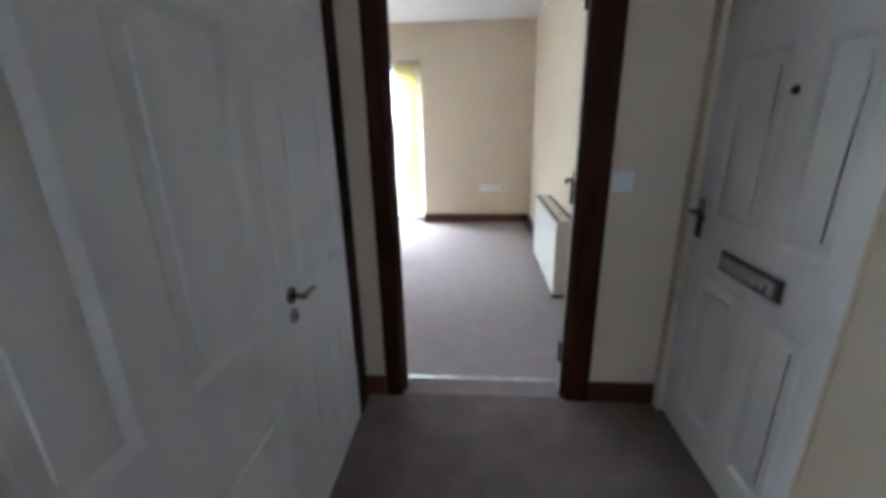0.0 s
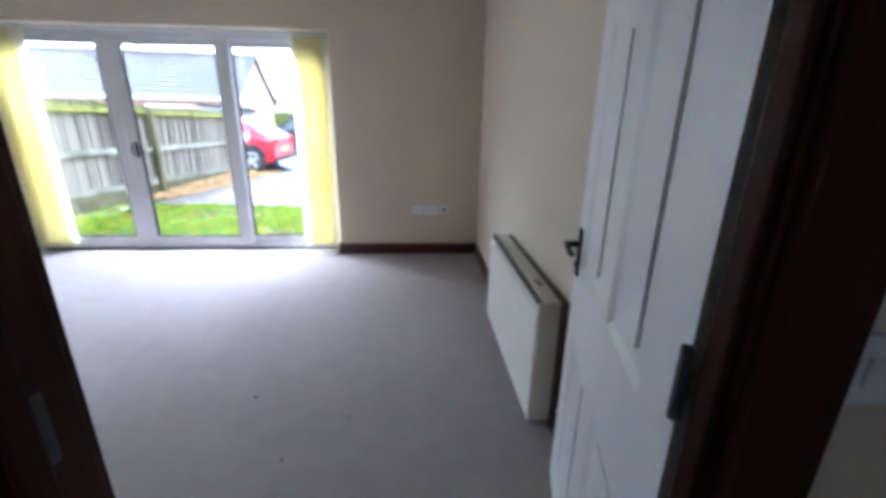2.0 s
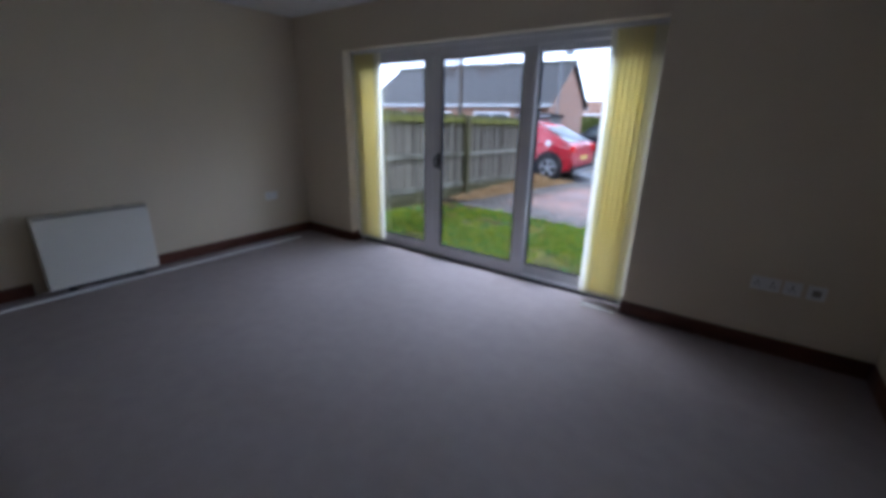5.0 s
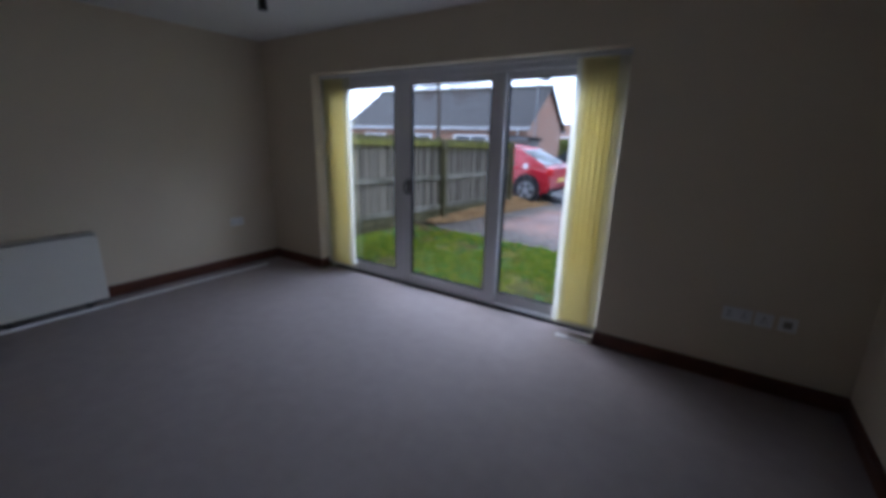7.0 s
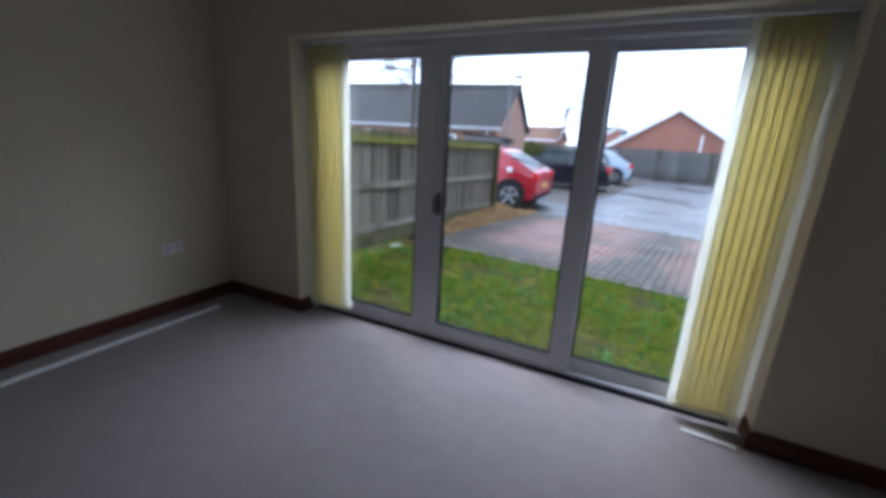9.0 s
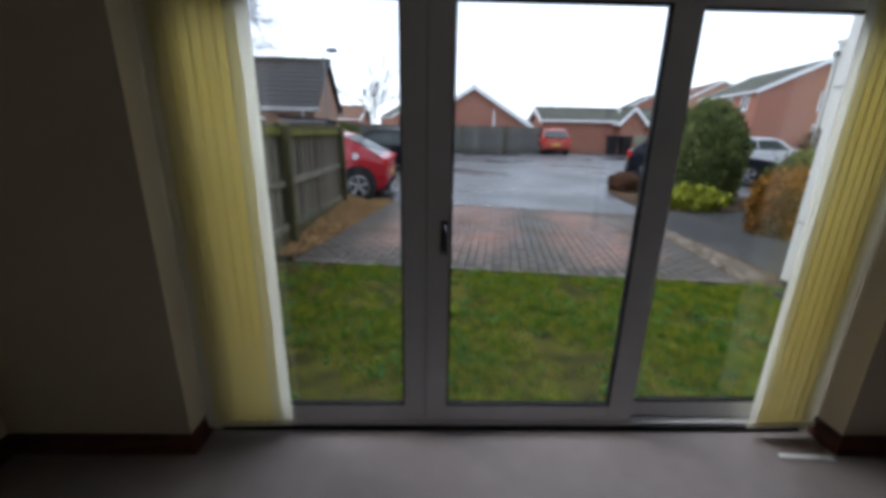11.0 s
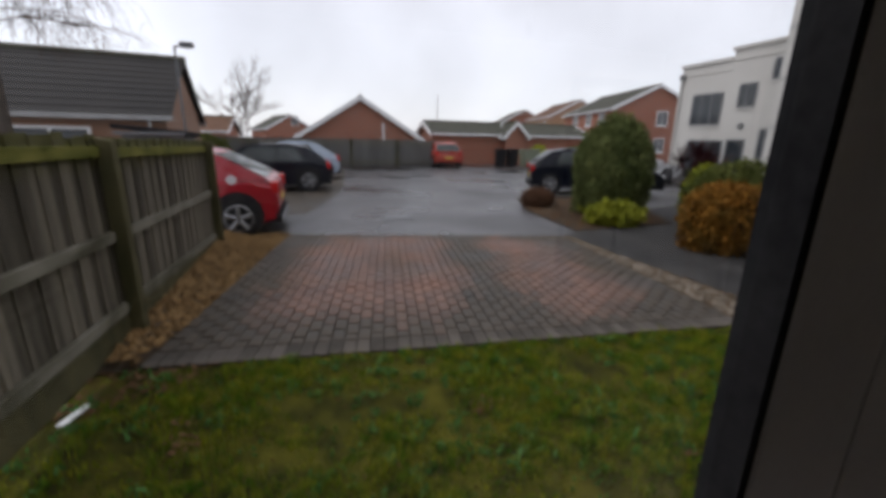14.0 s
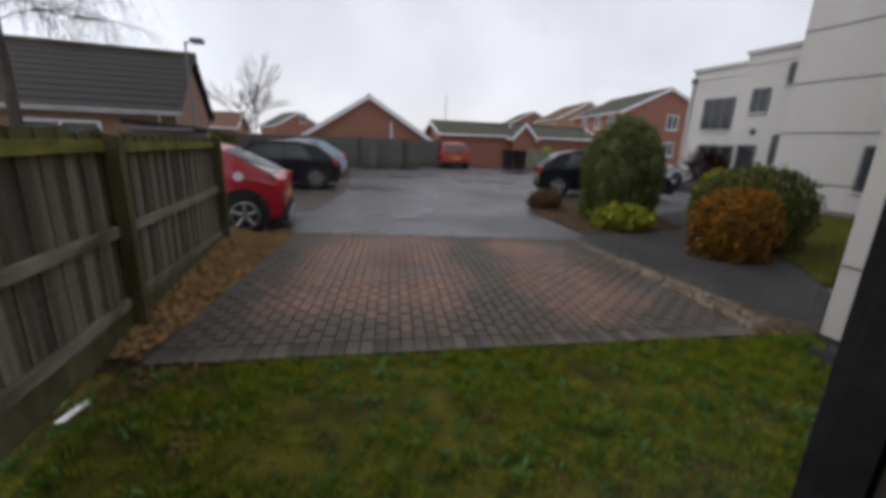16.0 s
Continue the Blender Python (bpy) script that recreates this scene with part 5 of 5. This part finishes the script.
# ---- shrubs and trees ----
def crown_leaves(name, centre, radii, count, size, material, parent, rag=1.0, egg=0.0, label=""):
    """Many small leaves on an uneven shell with gaps, denser outside."""
    vs, fs = [], []
    c = Vector(centre)
    for _ in range(count):
        d = Vector(rng.normal(size=3)).normalized()
        r = rng.uniform(0.6, 1.0) ** 0.5
        lump = 1 + rag * (0.09 * noise.noise(d * 2.6 + c) + 0.12 * noise.noise(d * 6.5 + c)) - egg * max(0.0, d.z) * math.hypot(d.x, d.y)
        if d.z < 0:
            flat = math.hypot(d.x, d.y) or 1.0
            d.x, d.y = d.x / flat * (1 + 0.1 * d.z), d.y / flat * (1 + 0.1 * d.z)
        p = Vector((d.x * radii[0], d.y * radii[1], d.z * radii[2])) * r * lump
        p += c
        a = (d + Vector(rng.normal(size=3)) * 0.7).normalized()
        u = a.cross(Vector((0.3, 0.2, 1))).normalized()
        v = a.cross(u)
        s = size * rng.uniform(0.6, 1.4)
        n = len(vs)
        vs += [tuple(p - u * s * 0.5), tuple(p + v * s * 0.9), tuple(p + u * s * 0.5), tuple(p - v * s * 0.9)]
        fs.append((n, n + 1, n + 2, n + 3))
    return from_arrays(name, vs, fs, material, parent, label)


def shrub(label, x, y, rx, ry, h, material, count, size, rag=1.0, egg=0.0, core=None, name="shrub"):
    s = thing(name, label, "shrub", x, y, GZ - 0.01)
    bm = bmesh.new()
    for k in range(5):
        a = k * 1.26
        tube(bm, [(0.03 * math.cos(a), 0.03 * math.sin(a), 0), (rx * 0.3 * math.cos(a), ry * 0.3 * math.sin(a), h * 0.35), (rx * 0.55 * math.cos(a), ry * 0.55 * math.sin(a), h * 0.7)], 0.028, 0.008, 6)
    part("stems", bm, BARK, s)
    bm = bmesh.new()
    bmesh.ops.create_icosphere(bm, subdivisions=3, radius=1)
    for v in bm.verts:
        k = 0.84 - 0.06 * rag + 0.10 * noise.noise(v.co * 2.2) - egg * max(0.0, v.co.z) * math.hypot(v.co.x, v.co.y)
        q = 1.0
        if v.co.z < 0:
            q = min(2.5, (1 + 0.1 * v.co.z) / max(0.2, math.hypot(v.co.x, v.co.y)))
        v.co = Vector((v.co.x * rx * k * q, v.co.y * ry * k * q, h * 0.48 + v.co.z * h * 0.47 * (k if v.co.z > 0 else 1)))
    part("inner_foliage", bm, core or material, s, smooth=True)
    crown_leaves("crown", (0, 0, h * 0.48), (rx, ry, h * 0.5), count, size, material, s, rag, egg)
    return s


def spiky(label, x, y, r, h, material):
    """A cordyline-like shrub: short stems, each with a head of long pointed leaves."""
    s = thing("shrub", label, "shrub", x, y, GZ - 0.01)
    stems, vs, fs = bmesh.new(), [], []
    for k in range(7):
        a, d = k * 0.9, r * (0.15 + 0.5 * (k % 3) / 2)
        top = Vector((d * math.cos(a), d * math.sin(a), h * (0.35 + 0.08 * (k % 4))))
        tube(stems, [(0.03 * math.cos(a), 0.03 * math.sin(a), 0), top * 0.6, top], 0.04, 0.02, 6)
        for _ in range(60):
            q = Vector((*rng.normal(size=2), rng.uniform(-0.5, 1.6))).normalized()
            ln = h * rng.uniform(0.22, 0.38)
            side = q.cross(Vector((0, 0, 1))).normalized() * 0.028
            mid = top + q * ln * 0.6
            tip = top + q * ln - Vector((0, 0, 0.10 * (1 - abs(q.z))))
            n = len(vs)
            vs += [tuple(top - side * 0.6), tuple(top + side * 0.6), tuple(mid + side), tuple(mid - side), tuple(tip)]
            fs += [(n, n + 1, n + 2, n + 3), (n + 3, n + 2, n + 4)]
    part("stems", stems, BARK, s)
    from_arrays("crown", vs, fs, material, s)
    return s


shrub("tall clipped dark evergreen tree in the bed", 2.83, 7.85, 0.87, 0.87, 2.36, HEDGE, 15000, 0.045, 0.9, 0.13, name="evergreen_tree")
shrub("low lime-yellow shrub at the foot of the evergreen", 2.1, 6.75, 0.58, 0.4, 0.46, LIME, 1700, 0.065, 4.0)
shrub("orange and russet rounded shrub beside the path", 2.42, 4.70, 0.64, 0.55, 1.08, RUST, 6500, 0.045, 1.8)
shrub("dark olive rounded shrub beside the russet one", 3.5, 5.25, 1.12, 0.72, 1.42, OLIVE, 6500, 0.045, 1.5)
shrub("yellow-green shrub behind the russet one", 4.0, 6.45, 0.40, 0.42, 1.28, LIME, 3000, 0.05, core=OLIVE)
shrub("small dry brown shrub by the parking space", 1.75, 9.2, 0.42, 0.4, 0.5, BROWNLEAF, 2200, 0.035)
spiky("spiky dark maroon shrub before the flats", 7.2, 9.4, 0.85, 2.1, MAROON)
shrub("bright yellow shrub by the garages", 10.6, 24.6, 0.6, 0.6, 1.5, LIME, 900, 0.12)
shrub("low dark hedge behind the parked black car", 12.6, 22.5, 1.8, 0.8, 1.5, OLIVE, 2200, 0.12)


def bare_tree(label, x, y, h, seed, spread, material, depth=5, fine=0.006, bole=0.42, low=0.35, droop=0.0):
    r = random.Random(seed)
    t = thing("bare_tree", label, "tree", x, y, GZ - 0.012)
    trunk, boughs = bmesh.new(), bmesh.new()

    def grow(p, d, length, rad, level):
        q = p + d * length * 0.5 + Vector((r.uniform(-1, 1), r.uniform(-1, 1), 0)) * length * 0.06
        e = p + d * length
        tube(trunk if level == 0 else boughs, [p, q, e], rad, rad * 0.62, 7 if level < 2 else 4)
        if level >= depth:
            return
        for k in range(r.choice((2, 3, 3)) if level else (5 if low < 0.5 else 9)):
            s = q.lerp(e, r.uniform(0.0, 1.0)) if level else p + d * length * r.uniform(low, 1.0)
            nd = (d + Vector((r.uniform(-1, 1), r.uniform(-1, 1), r.uniform(-0.15, 0.6))) * spread - Vector((0, 0, droop * level))).normalized()
            grow(s, nd, length * (r.uniform(0.55, 0.78) if level or low < 0.5 else r.uniform(0.22, 0.34)), max(fine, rad * (0.5 if level or low < 0.5 else 0.28)), level + 1)
        grow(e, (d + Vector((r.uniform(-0.3, 0.3), r.uniform(-0.3, 0.3), 0.15))).normalized(), length * 0.7, max(fine, rad * 0.6), level + 1)

    grow(Vector((0, 0, 0)), Vector((0.03, 0.02, 1)).normalized(), h * bole, h * 0.008 + 0.01, 0)
    part("trunk", trunk, BARK, t, smooth=True)
    part("branches", boughs, material, t)
    return t


def birch(label, x, y, h, seed):
    """A slim pale trunk, arching limbs and a haze of thin hanging twigs."""
    r = random.Random(seed)
    t = thing("birch_tree", label, "tree", x, y, GZ - 0.012)
    trunk, limbs, twigs = bmesh.new(), bmesh.new(), bmesh.new()
    tube(trunk, [(0, 0, 0), (0.03, 0.02, h * 0.3), (-0.02, 0.03, h * 0.6), (0.02, 0, h)], 0.075, 0.015, 10)
    for k in range(84):
        z = h * (0.36 + 0.60 * k / 84)
        a = k * 2.4 + r.uniform(-0.4, 0.4)
        ln = r.uniform(0.75, 1.25) * (0.88 if z < h * 0.75 else 0.75)
        c, s = math.cos(a), math.sin(a)
        line = [Vector((c * ln * u, s * ln * u, z + ln * (0.75 * u - 0.62 * u * u))) for u in (0.0, 0.25, 0.5, 0.75, 1.0)]
        tube(limbs, line, 0.007, 0.0025, 4)
        for _ in range(24):
            u = r.uniform(0.25, 1.0) * 4
            i = min(3, int(u))
            p = line[i].lerp(line[i + 1], u - i)
            d = Vector((c + r.uniform(-1.2, 1.2), s + r.uniform(-1.2, 1.2), r.uniform(-0.2, 0.5))) * r.uniform(0.12, 0.3)
            fall = r.uniform(0.15, 0.55)
            hang = [p, p + d, p + d * 1.6 - Vector((0, 0, fall * 0.4)), p + d * 1.9 - Vector((0, 0, fall))]
            tube(twigs, hang, 0.0034, 0.0018, 3)
            for _ in range(3):
                q = hang[1].lerp(hang[3], r.uniform(0, 0.8))
                e = Vector((r.uniform(-0.14, 0.14), r.uniform(-0.14, 0.14), r.uniform(-0.28, 0.02)))
                tube(twigs, [q, q + e * 0.5 + Vector((0, 0, 0.02)), q + e], 0.0026, 0.0016, 3)
    part("trunk", trunk, BARK, t, "slim greyish birch trunk", smooth=True)
    part("limbs", limbs, TWIG, t)
    part("twigs", twigs, TWIG, t, "fine drooping reddish twigs")
    return t


bare_tree("small leafless tree with upswept branches by the fence", -7.0, 22.3, 4.9, 8, 1.15, TWIG, 4, 0.009)
birch("leafless silver birch with fine drooping reddish twigs", -7.15, 6.3, 7.4, 11)

shrub("yellowish-green hedge behind the parked red car", -8.6, 21.8, 1.3, 0.6, 1.7, OLIVE, 2500, 0.1)
for cx, cy, n in ((-2.78, 1.99, 26), (-2.68, 2.07, 12), (-4.43, 2.12, 22), (-4.47, 2.26, 12), (-1.9, 1.3, 8)):
    pts = [(cx - 0.09, cy - 0.07), (cx + 0.09, cy - 0.07), (cx + 0.08, cy + 0.08), (cx - 0.08, cy + 0.08)]
    pebbles("leaf_clump", pts, n, DEADLEAF, "clump of dead red-brown leaves on the lawn", 0.013, GZ + 0.028, 0.7)
